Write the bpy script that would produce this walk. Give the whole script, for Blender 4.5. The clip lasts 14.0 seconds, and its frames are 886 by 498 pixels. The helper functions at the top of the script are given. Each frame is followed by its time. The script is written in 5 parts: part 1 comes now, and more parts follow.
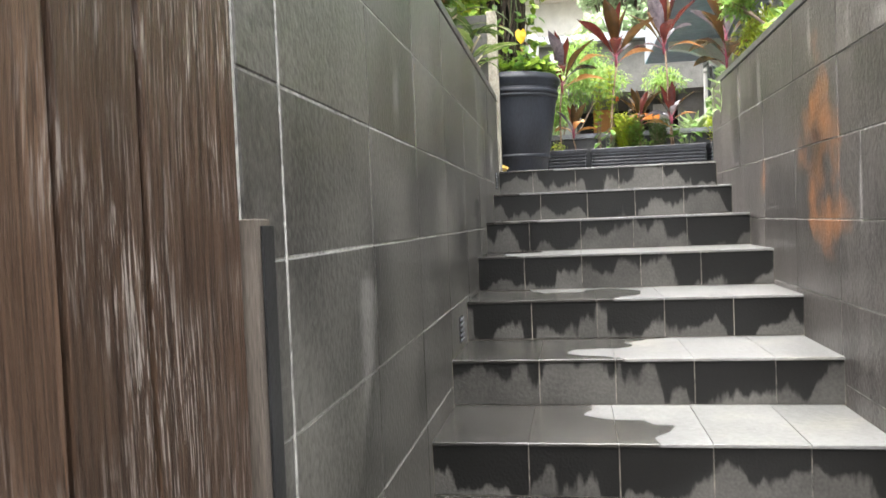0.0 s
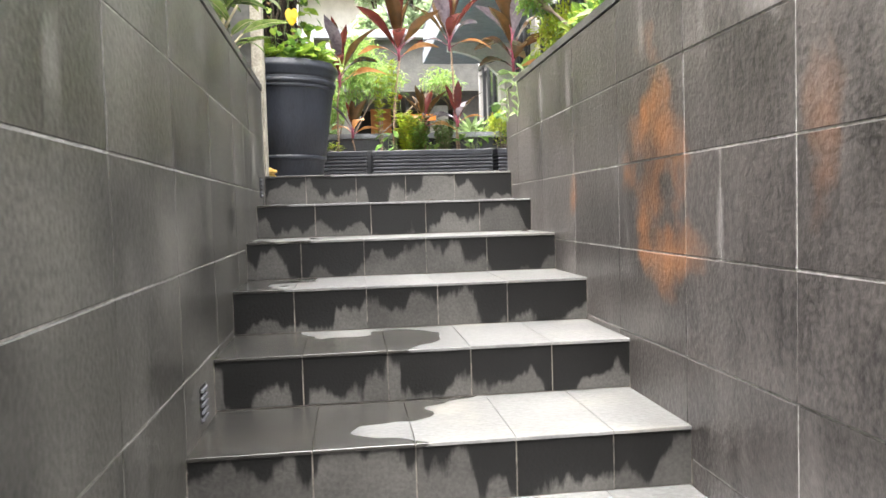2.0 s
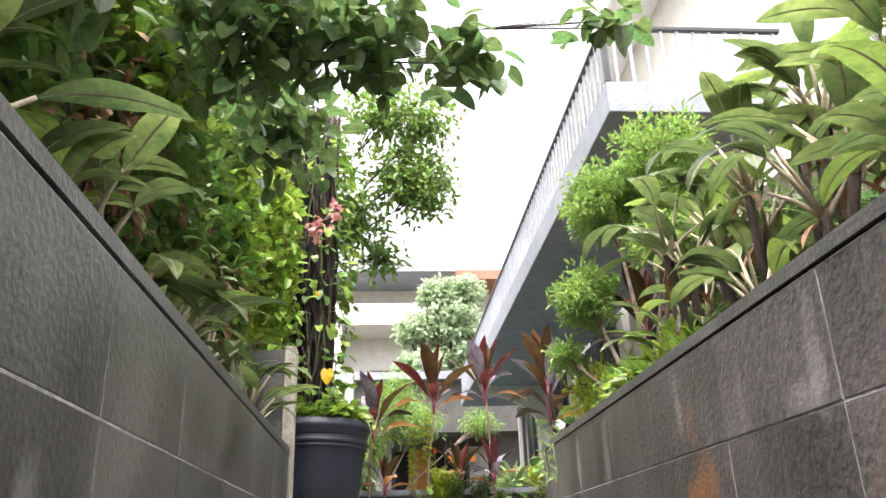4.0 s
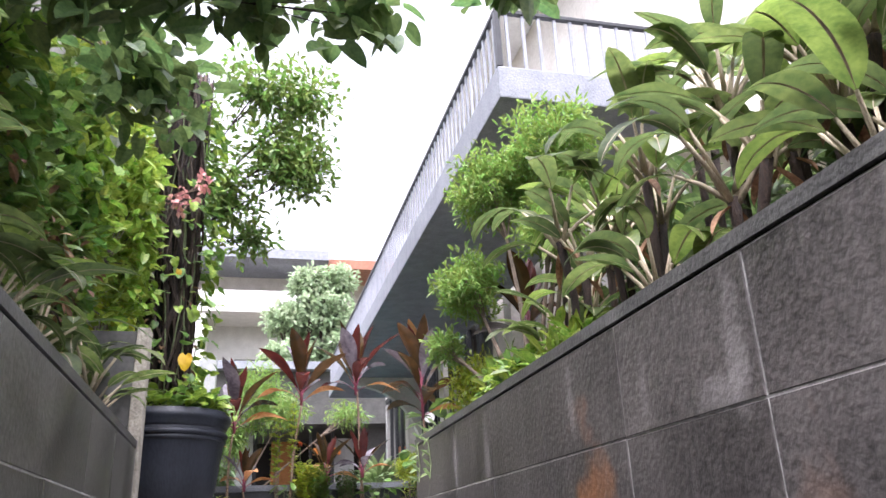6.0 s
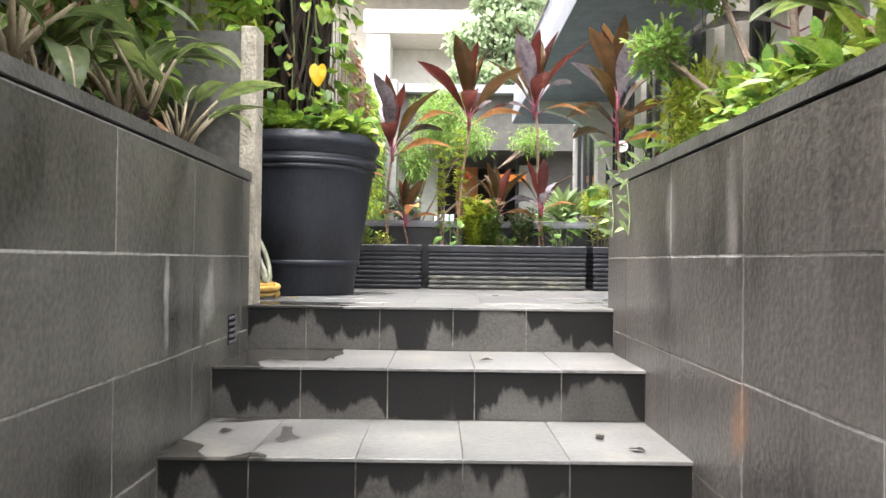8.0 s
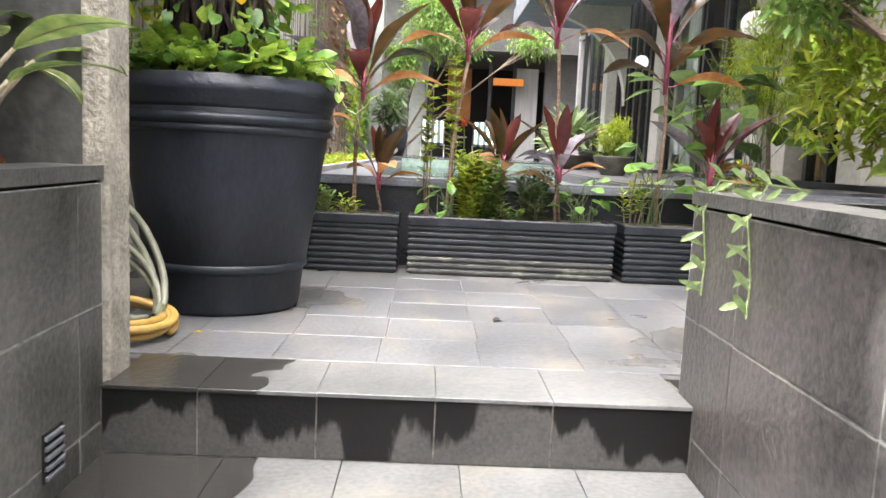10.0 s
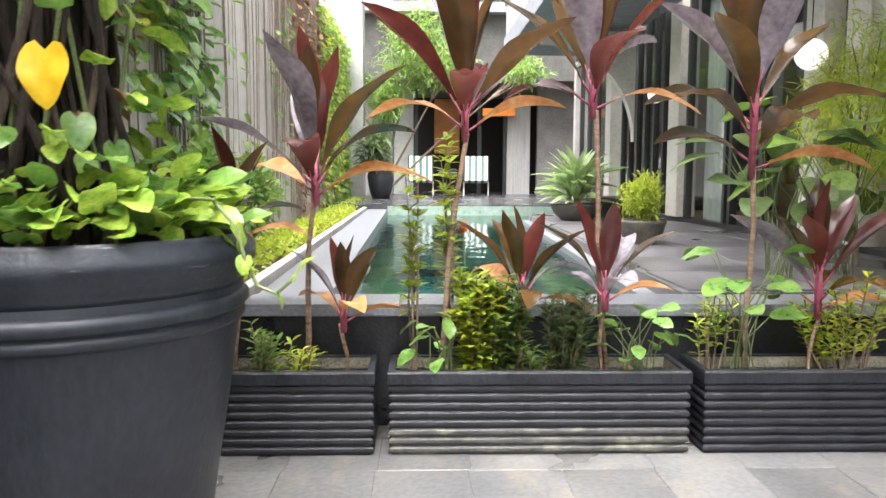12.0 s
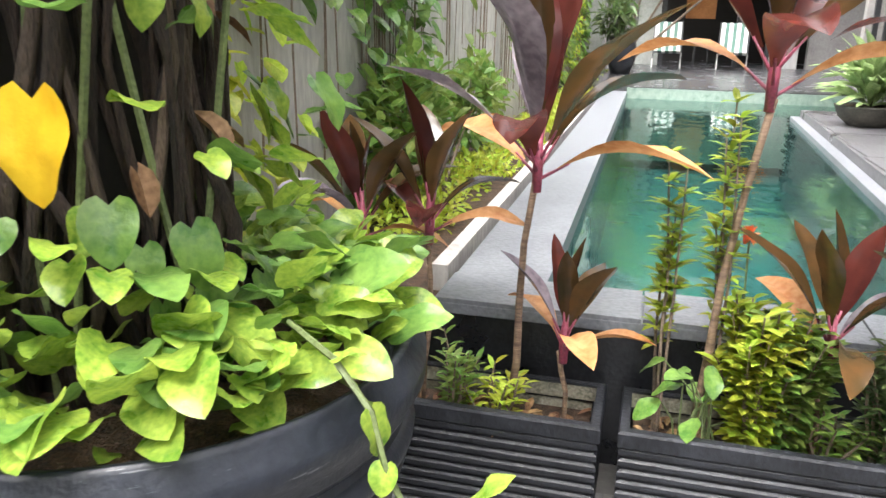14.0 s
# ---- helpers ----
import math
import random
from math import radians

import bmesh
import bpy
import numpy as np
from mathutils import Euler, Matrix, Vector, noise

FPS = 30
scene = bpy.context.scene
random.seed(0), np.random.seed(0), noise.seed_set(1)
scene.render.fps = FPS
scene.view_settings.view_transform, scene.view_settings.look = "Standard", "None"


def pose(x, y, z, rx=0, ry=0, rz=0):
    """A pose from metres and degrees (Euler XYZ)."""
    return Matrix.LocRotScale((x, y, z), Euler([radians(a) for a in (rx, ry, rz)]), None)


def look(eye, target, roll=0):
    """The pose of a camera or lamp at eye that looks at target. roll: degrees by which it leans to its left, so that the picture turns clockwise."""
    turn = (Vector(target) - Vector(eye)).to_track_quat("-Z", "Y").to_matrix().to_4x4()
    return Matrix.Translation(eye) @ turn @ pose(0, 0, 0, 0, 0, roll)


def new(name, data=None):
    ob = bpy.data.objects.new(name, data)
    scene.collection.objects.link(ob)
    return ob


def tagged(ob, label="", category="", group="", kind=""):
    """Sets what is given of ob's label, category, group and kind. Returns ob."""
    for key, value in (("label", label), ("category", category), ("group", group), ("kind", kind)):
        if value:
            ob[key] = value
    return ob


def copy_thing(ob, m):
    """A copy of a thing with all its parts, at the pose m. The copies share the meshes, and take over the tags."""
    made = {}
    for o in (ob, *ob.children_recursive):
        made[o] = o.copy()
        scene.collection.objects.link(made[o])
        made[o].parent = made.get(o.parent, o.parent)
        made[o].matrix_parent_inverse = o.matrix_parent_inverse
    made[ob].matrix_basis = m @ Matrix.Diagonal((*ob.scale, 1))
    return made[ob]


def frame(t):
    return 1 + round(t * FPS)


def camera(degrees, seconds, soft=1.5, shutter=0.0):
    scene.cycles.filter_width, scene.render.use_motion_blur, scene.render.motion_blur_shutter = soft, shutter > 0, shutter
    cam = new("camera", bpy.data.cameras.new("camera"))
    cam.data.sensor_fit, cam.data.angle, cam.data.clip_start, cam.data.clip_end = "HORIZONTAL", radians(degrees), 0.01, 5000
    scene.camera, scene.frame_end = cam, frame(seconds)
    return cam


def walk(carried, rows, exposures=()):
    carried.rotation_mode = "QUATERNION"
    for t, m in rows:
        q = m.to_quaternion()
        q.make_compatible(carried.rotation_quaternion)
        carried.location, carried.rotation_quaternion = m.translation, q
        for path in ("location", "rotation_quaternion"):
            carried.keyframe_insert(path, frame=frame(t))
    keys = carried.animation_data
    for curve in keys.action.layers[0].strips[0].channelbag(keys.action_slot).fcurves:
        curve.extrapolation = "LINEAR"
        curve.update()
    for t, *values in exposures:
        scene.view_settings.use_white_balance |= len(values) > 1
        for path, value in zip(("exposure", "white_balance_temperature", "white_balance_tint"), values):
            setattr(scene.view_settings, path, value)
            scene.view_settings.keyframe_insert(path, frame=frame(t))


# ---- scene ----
cam = camera(59.6, 14.0, shutter=0.25)
PATH = [
    (0, (0.016, 0.156, 1.281), (-0.318, 2.127, 1.209), -2.3),
    (0.5, (-0.05, 0.325, 1.3), (-0.374, 2.298, 1.333), -2.7),
    (1, (-0.105, 0.543, 1.284), (-0.229, 2.538, 1.323), -1.8),
    (1.5, (-0.103, 0.773, 1.367), (-0.002, 2.769, 1.294), -2.5),
    (2, (-0.007, 1.0, 1.385), (0.231, 2.983, 1.285), -1.7),
    (2.5, (0.032, 1.116, 1.419), (0.286, 3.099, 1.472), -1.9),
    (3, (0.013, 1.126, 1.467), (0.205, 3.08, 1.849), -2.1),
    (3.5, (0.05, 1.1, 1.525), (0.18, 2.955, 2.262), -1.7),
    (6, (0.056, 1.37, 1.604), (0.526, 3.181, 2.311), -2.6),
    (6.5, (0.1, 1.636, 1.621), (0.642, 3.545, 1.869), -0.5),
    (7, (0.159, 1.873, 1.616), (0.606, 3.821, 1.687), 0.2),
    (7.5, (0.277, 2.219, 1.707), (0.52, 4.204, 1.758), 1.2),
    (8, (0.28, 2.538, 1.804), (0.289, 4.537, 1.834), 0.7),
    (10.5, (0.305, 4.121, 2.28), (0.361, 6.101, 2.008), 2.9),
    (11, (0.34, 4.436, 2.348), (0.336, 6.423, 2.124), 1.1),
    (11.5, (0.266, 4.732, 2.53), (0.287, 6.721, 2.327), -0.4),
    (12, (0.305, 5.058, 2.57), (0.372, 7.048, 2.378), 0.3),
    (12.5, (0.359, 5.292, 2.742), (0.436, 7.278, 2.516), 1.0),
    (13, (0.29, 5.548, 2.752), (0.244, 7.522, 2.439), 1.9),
    (13.5, (0.211, 5.681, 2.854), (-0.158, 7.591, 2.387), 0.8),
    (14, (0.214, 5.856, 2.861), (-0.275, 7.712, 2.3), 1.2),
]
EXPOSURES = [(0.0, 3.1, 6500, 10), (2.2, 3.25, 6550, 12), (3.5, 2.75, 6500, 14), (5.8, 2.3, 6200, 20), (6.4, 2.35, 5650, 26), (7.2, 2.75, 6250, 15), (8.2, 2.87, 6550, 13), (10.3, 2.72, 6450, 15), (12.0, 2.85, 6500, 13), (14.0, 2.8, 6500, 12)]
walk(cam, [(t, look(eye, target, roll)) for t, eye, target, roll in PATH], EXPOSURES)


# ---- world and light ----
world = bpy.data.worlds.new("world")
scene.world = world
world.use_nodes = True
wn, wl = world.node_tree.nodes, world.node_tree.links
sky = wn.new("ShaderNodeTexSky")
sky.sky_type, sky.sun_disc = "NISHITA", False
sky.sun_elevation, sky.sun_rotation = radians(72), radians(202)
sky.air_density, sky.dust_density, sky.ozone_density = 1.0, 6.0, 1.0
grey = wn.new("ShaderNodeHueSaturation")
grey.inputs["Saturation"].default_value = 0.12
wl.new(sky.outputs[0], grey.inputs["Color"])
wl.new(grey.outputs[0], wn["Background"].inputs["Color"])
wn["Background"].inputs["Strength"].default_value = 0.15
sun = new("sun", bpy.data.lights.new("sun", "SUN"))
sun.data.energy, sun.data.angle, sun.data.color = 1.3, radians(60), (1.0, 0.97, 0.92)
sun.matrix_world = look((0, 0, 0), (0.28, 0.26, -1.0))


# ---- materials ----
def mat(name, dark, light, scale=6.0, rough=0.6, bump=0.15, metal=0.0, stretch=(1, 1, 1), vary=0.15, gloss=0.5, fine=8.0,
        rough_var=0.1, contrast=1.0):
    """A surface with a coarse and a fine noise between two colours, piece-to-piece variation and relief."""
    m = bpy.data.materials.new(name)
    m.use_nodes = True
    n, l = m.node_tree.nodes, m.node_tree.links
    b = n["Principled BSDF"]
    geo, mp = n.new("ShaderNodeNewGeometry"), n.new("ShaderNodeMapping")
    mp.inputs["Scale"].default_value = stretch
    l.new(geo.outputs["Position"], mp.inputs["Vector"])
    big, small = n.new("ShaderNodeTexNoise"), n.new("ShaderNodeTexNoise")
    for tex, s, d in ((big, scale, 5), (small, scale * fine, 4)):
        tex.inputs["Scale"].default_value, tex.inputs["Detail"].default_value = s, d
        l.new(mp.outputs[0], tex.inputs["Vector"])
    add = n.new("ShaderNodeMath")
    add.operation = "MULTIPLY_ADD"
    add.inputs[1].default_value, = (0.45,)
    l.new(small.outputs["Fac"], add.inputs[0])
    half = n.new("ShaderNodeMath")
    half.operation = "MULTIPLY"
    half.inputs[1].default_value = 0.55
    l.new(big.outputs["Fac"], half.inputs[0])
    l.new(half.outputs[0], add.inputs[2])
    ramp = n.new("ShaderNodeValToRGB")
    ramp.color_ramp.elements[0].position, ramp.color_ramp.elements[1].position = 0.5 - 0.14 / contrast, 0.5 + 0.14 / contrast
    ramp.color_ramp.elements[0].color, ramp.color_ramp.elements[1].color = (*dark, 1), (*light, 1)
    l.new(add.outputs[0], ramp.inputs["Fac"])
    info, isl = n.new("ShaderNodeObjectInfo"), n.new("ShaderNodeMath")
    isl.operation = "ADD"
    l.new(info.outputs["Random"], isl.inputs[0])
    l.new(geo.outputs["Random Per Island"], isl.inputs[1])
    rng_ = n.new("ShaderNodeMapRange")
    rng_.inputs["From Max"].default_value = 2.0
    rng_.inputs["To Min"].default_value, rng_.inputs["To Max"].default_value = 1 - vary * 1.4, 1 + vary * 1.4
    l.new(isl.outputs[0], rng_.inputs["Value"])
    hsv = n.new("ShaderNodeHueSaturation")
    l.new(ramp.outputs[0], hsv.inputs["Color"])
    l.new(rng_.outputs[0], hsv.inputs["Value"])
    l.new(hsv.outputs[0], b.inputs["Base Color"])
    rr = n.new("ShaderNodeMapRange")
    rr.inputs["To Min"].default_value, rr.inputs["To Max"].default_value = max(0.02, rough - rough_var), min(1, rough + rough_var)
    l.new(big.outputs["Fac"], rr.inputs["Value"])
    l.new(rr.outputs[0], b.inputs["Roughness"])
    b.inputs["Metallic"].default_value = metal
    b.inputs["Specular IOR Level"].default_value = gloss
    bp = n.new("ShaderNodeBump")
    bp.inputs["Strength"].default_value, bp.inputs["Distance"].default_value = bump, 0.02
    l.new(small.outputs["Fac"], bp.inputs["Height"])
    l.new(bp.outputs[0], b.inputs["Normal"])
    return m


def leafy(name, dark, light, scale=14.0, rough=0.4, vary=0.3, through_light=0.35, hue=0.03, contrast=1.0):
    """A leaf: mottled colour, hue shifts from leaf to leaf, light passing through."""
    m = mat(name, dark, light, scale, rough, 0.12, vary=vary, fine=5, contrast=contrast)
    n, l = m.node_tree.nodes, m.node_tree.links
    b, out = n["Principled BSDF"], n["Material Output"]
    colour = b.inputs["Base Color"].links[0].from_node
    geo = n.new("ShaderNodeNewGeometry")
    hr = n.new("ShaderNodeMapRange")
    hr.inputs["To Min"].default_value, hr.inputs["To Max"].default_value = 0.5 - hue, 0.5 + hue
    l.new(geo.outputs["Random Per Island"], hr.inputs["Value"])
    l.new(hr.outputs[0], colour.inputs["Hue"])
    tr = n.new("ShaderNodeBsdfTranslucent")
    l.new(colour.outputs[0], tr.inputs["Color"])
    mix = n.new("ShaderNodeMixShader")
    mix.inputs[0].default_value = through_light
    l.new(b.outputs[0], mix.inputs[1])
    l.new(tr.outputs[0], mix.inputs[2])
    l.new(mix.outputs[0], out.inputs["Surface"])
    return m


def stained(m, streak=(0.34, 0.33, 0.31), amount=0.5, scale=(2.2, 2.2, 0.45), spot=None, spot_colour=(0.40, 0.17, 0.065)):
    """Lime streaks running down a tiled wall, and a rust bloom of its own shape at one spot (y, z, half width, half height)."""
    n, l = m.node_tree.nodes, m.node_tree.links
    b = n["Principled BSDF"]
    src = b.inputs["Base Color"].links[0].from_socket
    geo, mp, tex = n.new("ShaderNodeNewGeometry"), n.new("ShaderNodeMapping"), n.new("ShaderNodeTexNoise")
    mp.inputs["Scale"].default_value = scale
    tex.inputs["Scale"].default_value, tex.inputs["Detail"].default_value = 2.4, 8
    tex.inputs["Roughness"].default_value = 0.65
    l.new(geo.outputs["Position"], mp.inputs["Vector"])
    l.new(mp.outputs[0], tex.inputs["Vector"])
    r = n.new("ShaderNodeMapRange")
    r.inputs["From Min"].default_value, r.inputs["From Max"].default_value = 0.52, 0.78
    r.inputs["To Max"].default_value = amount
    l.new(tex.outputs["Fac"], r.inputs["Value"])
    mx = n.new("ShaderNodeMix")
    mx.data_type = "RGBA"
    mx.inputs["B"].default_value = (*streak, 1)
    l.new(r.outputs[0], mx.inputs["Factor"])
    l.new(src, mx.inputs["A"])
    last = mx.outputs["Result"]
    for y, z, wy, wz, top in spot or ():
        sep = n.new("ShaderNodeSeparateXYZ")
        l.new(geo.outputs["Position"], sep.inputs[0])
        terms = []
        for axis, centre, width in (("Y", y, wy), ("Z", z, wz)):
            d = n.new("ShaderNodeMath")
            d.operation = "SUBTRACT"
            d.inputs[1].default_value = centre
            l.new(sep.outputs[axis], d.inputs[0])
            q = n.new("ShaderNodeMath")
            q.operation = "DIVIDE"
            q.inputs[1].default_value = width
            l.new(d.outputs[0], q.inputs[0])
            p = n.new("ShaderNodeMath")
            p.operation = "MULTIPLY"
            l.new(q.outputs[0], p.inputs[0])
            l.new(q.outputs[0], p.inputs[1])
            terms.append(p)
        s = n.new("ShaderNodeMath")
        s.operation = "ADD"
        l.new(terms[0].outputs[0], s.inputs[0])
        l.new(terms[1].outputs[0], s.inputs[1])
        w = n.new("ShaderNodeTexNoise")
        w.inputs["Scale"].default_value, w.inputs["Detail"].default_value = 5.5, 7
        l.new(geo.outputs["Position"], w.inputs["Vector"])
        ww = n.new("ShaderNodeMath")
        ww.operation = "MULTIPLY_ADD"
        ww.inputs[1].default_value = 3.2
        l.new(w.outputs["Fac"], ww.inputs[0])
        l.new(s.outputs[0], ww.inputs[2])
        k = n.new("ShaderNodeMapRange")
        k.inputs["From Min"].default_value, k.inputs["From Max"].default_value = 1.25, 2.3
        k.inputs["To Min"].default_value, k.inputs["To Max"].default_value = top, 0.0
        l.new(ww.outputs[0], k.inputs["Value"])
        m2 = n.new("ShaderNodeMix")
        m2.data_type = "RGBA"
        m2.inputs["B"].default_value = (*spot_colour, 1)
        l.new(k.outputs[0], m2.inputs["Factor"])
        l.new(last, m2.inputs["A"])
        last = m2.outputs["Result"]
    l.new(last, b.inputs["Base Color"])
    return m


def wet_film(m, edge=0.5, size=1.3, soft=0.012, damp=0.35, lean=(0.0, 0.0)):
    """Damp patches with a shape of their own on pale stone: darker and smoother. On the treads the pale part holds
    painted sky reflection. lean: how fast they spread with x and y.
    """
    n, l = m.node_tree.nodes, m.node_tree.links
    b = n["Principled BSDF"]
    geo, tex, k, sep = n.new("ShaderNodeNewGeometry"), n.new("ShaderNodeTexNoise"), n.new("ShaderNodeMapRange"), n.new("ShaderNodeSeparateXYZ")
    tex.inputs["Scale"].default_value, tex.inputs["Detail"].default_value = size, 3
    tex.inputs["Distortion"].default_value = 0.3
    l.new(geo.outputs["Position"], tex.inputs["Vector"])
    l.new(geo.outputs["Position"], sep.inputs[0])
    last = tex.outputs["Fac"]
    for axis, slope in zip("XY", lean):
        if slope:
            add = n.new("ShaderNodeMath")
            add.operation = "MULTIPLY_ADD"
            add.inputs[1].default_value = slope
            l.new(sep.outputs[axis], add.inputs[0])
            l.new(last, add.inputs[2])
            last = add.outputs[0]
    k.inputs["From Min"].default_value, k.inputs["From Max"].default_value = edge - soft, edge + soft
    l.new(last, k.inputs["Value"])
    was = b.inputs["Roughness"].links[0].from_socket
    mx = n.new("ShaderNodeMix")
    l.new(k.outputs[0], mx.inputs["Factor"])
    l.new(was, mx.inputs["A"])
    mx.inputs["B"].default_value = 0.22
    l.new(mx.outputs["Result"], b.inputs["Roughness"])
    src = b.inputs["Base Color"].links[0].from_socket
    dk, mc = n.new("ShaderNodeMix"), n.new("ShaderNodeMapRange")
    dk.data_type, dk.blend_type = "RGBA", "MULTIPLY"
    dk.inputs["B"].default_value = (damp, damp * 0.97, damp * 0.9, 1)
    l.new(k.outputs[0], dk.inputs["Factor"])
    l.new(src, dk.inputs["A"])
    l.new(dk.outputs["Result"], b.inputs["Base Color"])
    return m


def weathered(m):
    """Pale worn fibres along the grain of old planks, in patches, with dark checks between."""
    n, l = m.node_tree.nodes, m.node_tree.links
    b = n["Principled BSDF"]
    geo = n.new("ShaderNodeNewGeometry")
    warp, wmix = n.new("ShaderNodeTexNoise"), n.new("ShaderNodeMix")
    warp.inputs["Scale"].default_value = 1.6
    wmix.data_type, wmix.blend_type = "RGBA", "ADD"
    wmix.inputs["Factor"].default_value = 0.05
    l.new(geo.outputs["Position"], warp.inputs["Vector"])
    l.new(geo.outputs["Position"], wmix.inputs["A"])
    l.new(warp.outputs["Color"], wmix.inputs["B"])
    mp, fib, patch = n.new("ShaderNodeMapping"), n.new("ShaderNodeTexNoise"), n.new("ShaderNodeTexNoise")
    mp.inputs["Scale"].default_value = (1, 1, 0.05)
    fib.inputs["Scale"].default_value, fib.inputs["Detail"].default_value, fib.inputs["Roughness"].default_value = 230, 3, 0.7
    patch.inputs["Scale"].default_value, patch.inputs["Detail"].default_value = 5, 4
    l.new(wmix.outputs["Result"], mp.inputs["Vector"])
    l.new(mp.outputs[0], fib.inputs["Vector"])
    l.new(geo.outputs["Position"], patch.inputs["Vector"])
    last = b.inputs["Base Color"].links[0].from_socket
    pr, fr, mul = n.new("ShaderNodeMapRange"), n.new("ShaderNodeMapRange"), n.new("ShaderNodeMath")
    mul.operation = "MULTIPLY"
    pr.inputs["From Min"].default_value, pr.inputs["From Max"].default_value = 0.40, 0.62
    fr.inputs["From Min"].default_value, fr.inputs["From Max"].default_value = 0.53, 0.64
    fr.inputs["To Max"].default_value = 0.6
    l.new(patch.outputs["Fac"], pr.inputs["Value"])
    l.new(fib.outputs["Fac"], fr.inputs["Value"])
    l.new(pr.outputs[0], mul.inputs[0])
    l.new(fr.outputs[0], mul.inputs[1])
    pale, dark, dk = n.new("ShaderNodeMix"), n.new("ShaderNodeMix"), n.new("ShaderNodeMapRange")
    pale.data_type = dark.data_type = "RGBA"
    pale.inputs["B"].default_value = (0.66, 0.60, 0.55, 1)
    dark.inputs["B"].default_value = (0.016, 0.009, 0.006, 1)
    dk.inputs["From Min"].default_value, dk.inputs["From Max"].default_value = 0.43, 0.33
    dk.inputs["To Max"].default_value = 0.8
    l.new(fib.outputs["Fac"], dk.inputs["Value"])
    l.new(dk.outputs[0], dark.inputs["Factor"])
    l.new(last, dark.inputs["A"])
    l.new(dark.outputs["Result"], pale.inputs["A"])
    l.new(mul.outputs[0], pale.inputs["Factor"])
    l.new(pale.outputs["Result"], b.inputs["Base Color"])
    bp = n.new("ShaderNodeBump")
    bp.inputs["Strength"].default_value, bp.inputs["Distance"].default_value = 0.7, 0.004
    l.new(fib.outputs["Fac"], bp.inputs["Height"])
    l.new(bp.outputs[0], b.inputs["Normal"])
    return m


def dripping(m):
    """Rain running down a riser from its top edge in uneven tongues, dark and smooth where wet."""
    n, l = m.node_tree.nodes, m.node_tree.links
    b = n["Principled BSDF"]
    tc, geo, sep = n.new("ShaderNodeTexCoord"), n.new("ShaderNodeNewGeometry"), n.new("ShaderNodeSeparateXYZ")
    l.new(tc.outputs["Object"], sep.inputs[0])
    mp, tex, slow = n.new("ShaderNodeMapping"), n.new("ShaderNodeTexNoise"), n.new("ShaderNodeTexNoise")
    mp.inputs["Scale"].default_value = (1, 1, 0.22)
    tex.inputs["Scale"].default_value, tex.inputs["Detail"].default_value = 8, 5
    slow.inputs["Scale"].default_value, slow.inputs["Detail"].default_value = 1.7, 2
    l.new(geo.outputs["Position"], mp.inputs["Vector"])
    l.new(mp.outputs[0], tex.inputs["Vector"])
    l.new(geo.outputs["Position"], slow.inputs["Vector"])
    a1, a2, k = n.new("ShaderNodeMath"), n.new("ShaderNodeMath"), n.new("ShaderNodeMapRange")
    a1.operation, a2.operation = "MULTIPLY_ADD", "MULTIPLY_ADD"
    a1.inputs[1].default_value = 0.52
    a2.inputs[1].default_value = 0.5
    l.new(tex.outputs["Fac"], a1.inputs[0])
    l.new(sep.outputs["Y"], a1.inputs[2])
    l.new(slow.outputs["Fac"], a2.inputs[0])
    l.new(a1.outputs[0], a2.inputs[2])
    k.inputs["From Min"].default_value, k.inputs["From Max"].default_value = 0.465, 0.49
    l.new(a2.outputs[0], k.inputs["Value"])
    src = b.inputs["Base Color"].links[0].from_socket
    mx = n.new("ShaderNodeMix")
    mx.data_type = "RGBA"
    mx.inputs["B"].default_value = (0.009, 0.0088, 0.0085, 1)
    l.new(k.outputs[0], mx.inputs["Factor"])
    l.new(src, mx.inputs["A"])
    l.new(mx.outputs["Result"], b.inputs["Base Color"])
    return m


RUST = [(3.42, 1.55, 0.30, 0.42, 0.9), (3.3, 1.2, 0.30, 0.16, 0.6), (2.5, 1.55, 0.10, 0.3, 0.35), (4.35, 1.42, 0.08, 0.12, 0.5)]
LIME = [(4.72, 1.69, 0.035, 0.16, 0.75), (5.12, 1.70, 0.11, 0.14, 0.8), (5.05, 1.63, 0.05, 0.22, 0.6), (1.9, 1.0, 0.10, 0.2, 0.35), (2.3, 1.6, 0.06, 0.2, 0.25)]
LIME_R = [(2.66, 1.96, 0.05, 0.20, 0.6), (2.78, 1.86, 0.16, 0.05, 0.55), (3.05, 1.95, 0.04, 0.2, 0.3), (2.95, 1.36, 0.03, 0.2, 0.5), (3.5, 1.95, 0.03, 0.2, 0.4), (4.4, 1.95, 0.05, 0.2, 0.4),
          (2.2, 2.0, 0.05, 0.2, 0.45), (4.9, 1.9, 0.06, 0.25, 0.3)]
M_TILE = stained(mat("wall_tile_andesite", (0.018, 0.0178, 0.0165), (0.125, 0.12, 0.108), 2.4, 0.34, 0.14, fine=26, vary=0.4, contrast=1.0, rough_var=0.16, gloss=0.95),
                 (0.24, 0.23, 0.215), 0.35, spot=LIME, spot_colour=(0.62, 0.60, 0.57))
M_TILE_R = stained(stained(mat("wall_tile_andesite_rusty", (0.017, 0.0155, 0.0155), (0.115, 0.102, 0.096), 2.4, 0.36, 0.2, fine=26, vary=0.4, rough_var=0.14, gloss=0.95),
                           (0.24, 0.22, 0.21), 0.45, spot=RUST), (0.3, 0.28, 0.27), 0.15, (5, 5, 0.6), spot=LIME_R, spot_colour=(0.42, 0.39, 0.38))
M_GROUT = mat("lime_stained_grout", (0.20, 0.195, 0.185), (0.60, 0.59, 0.57), 6, 0.8, 0.3, vary=0.0)
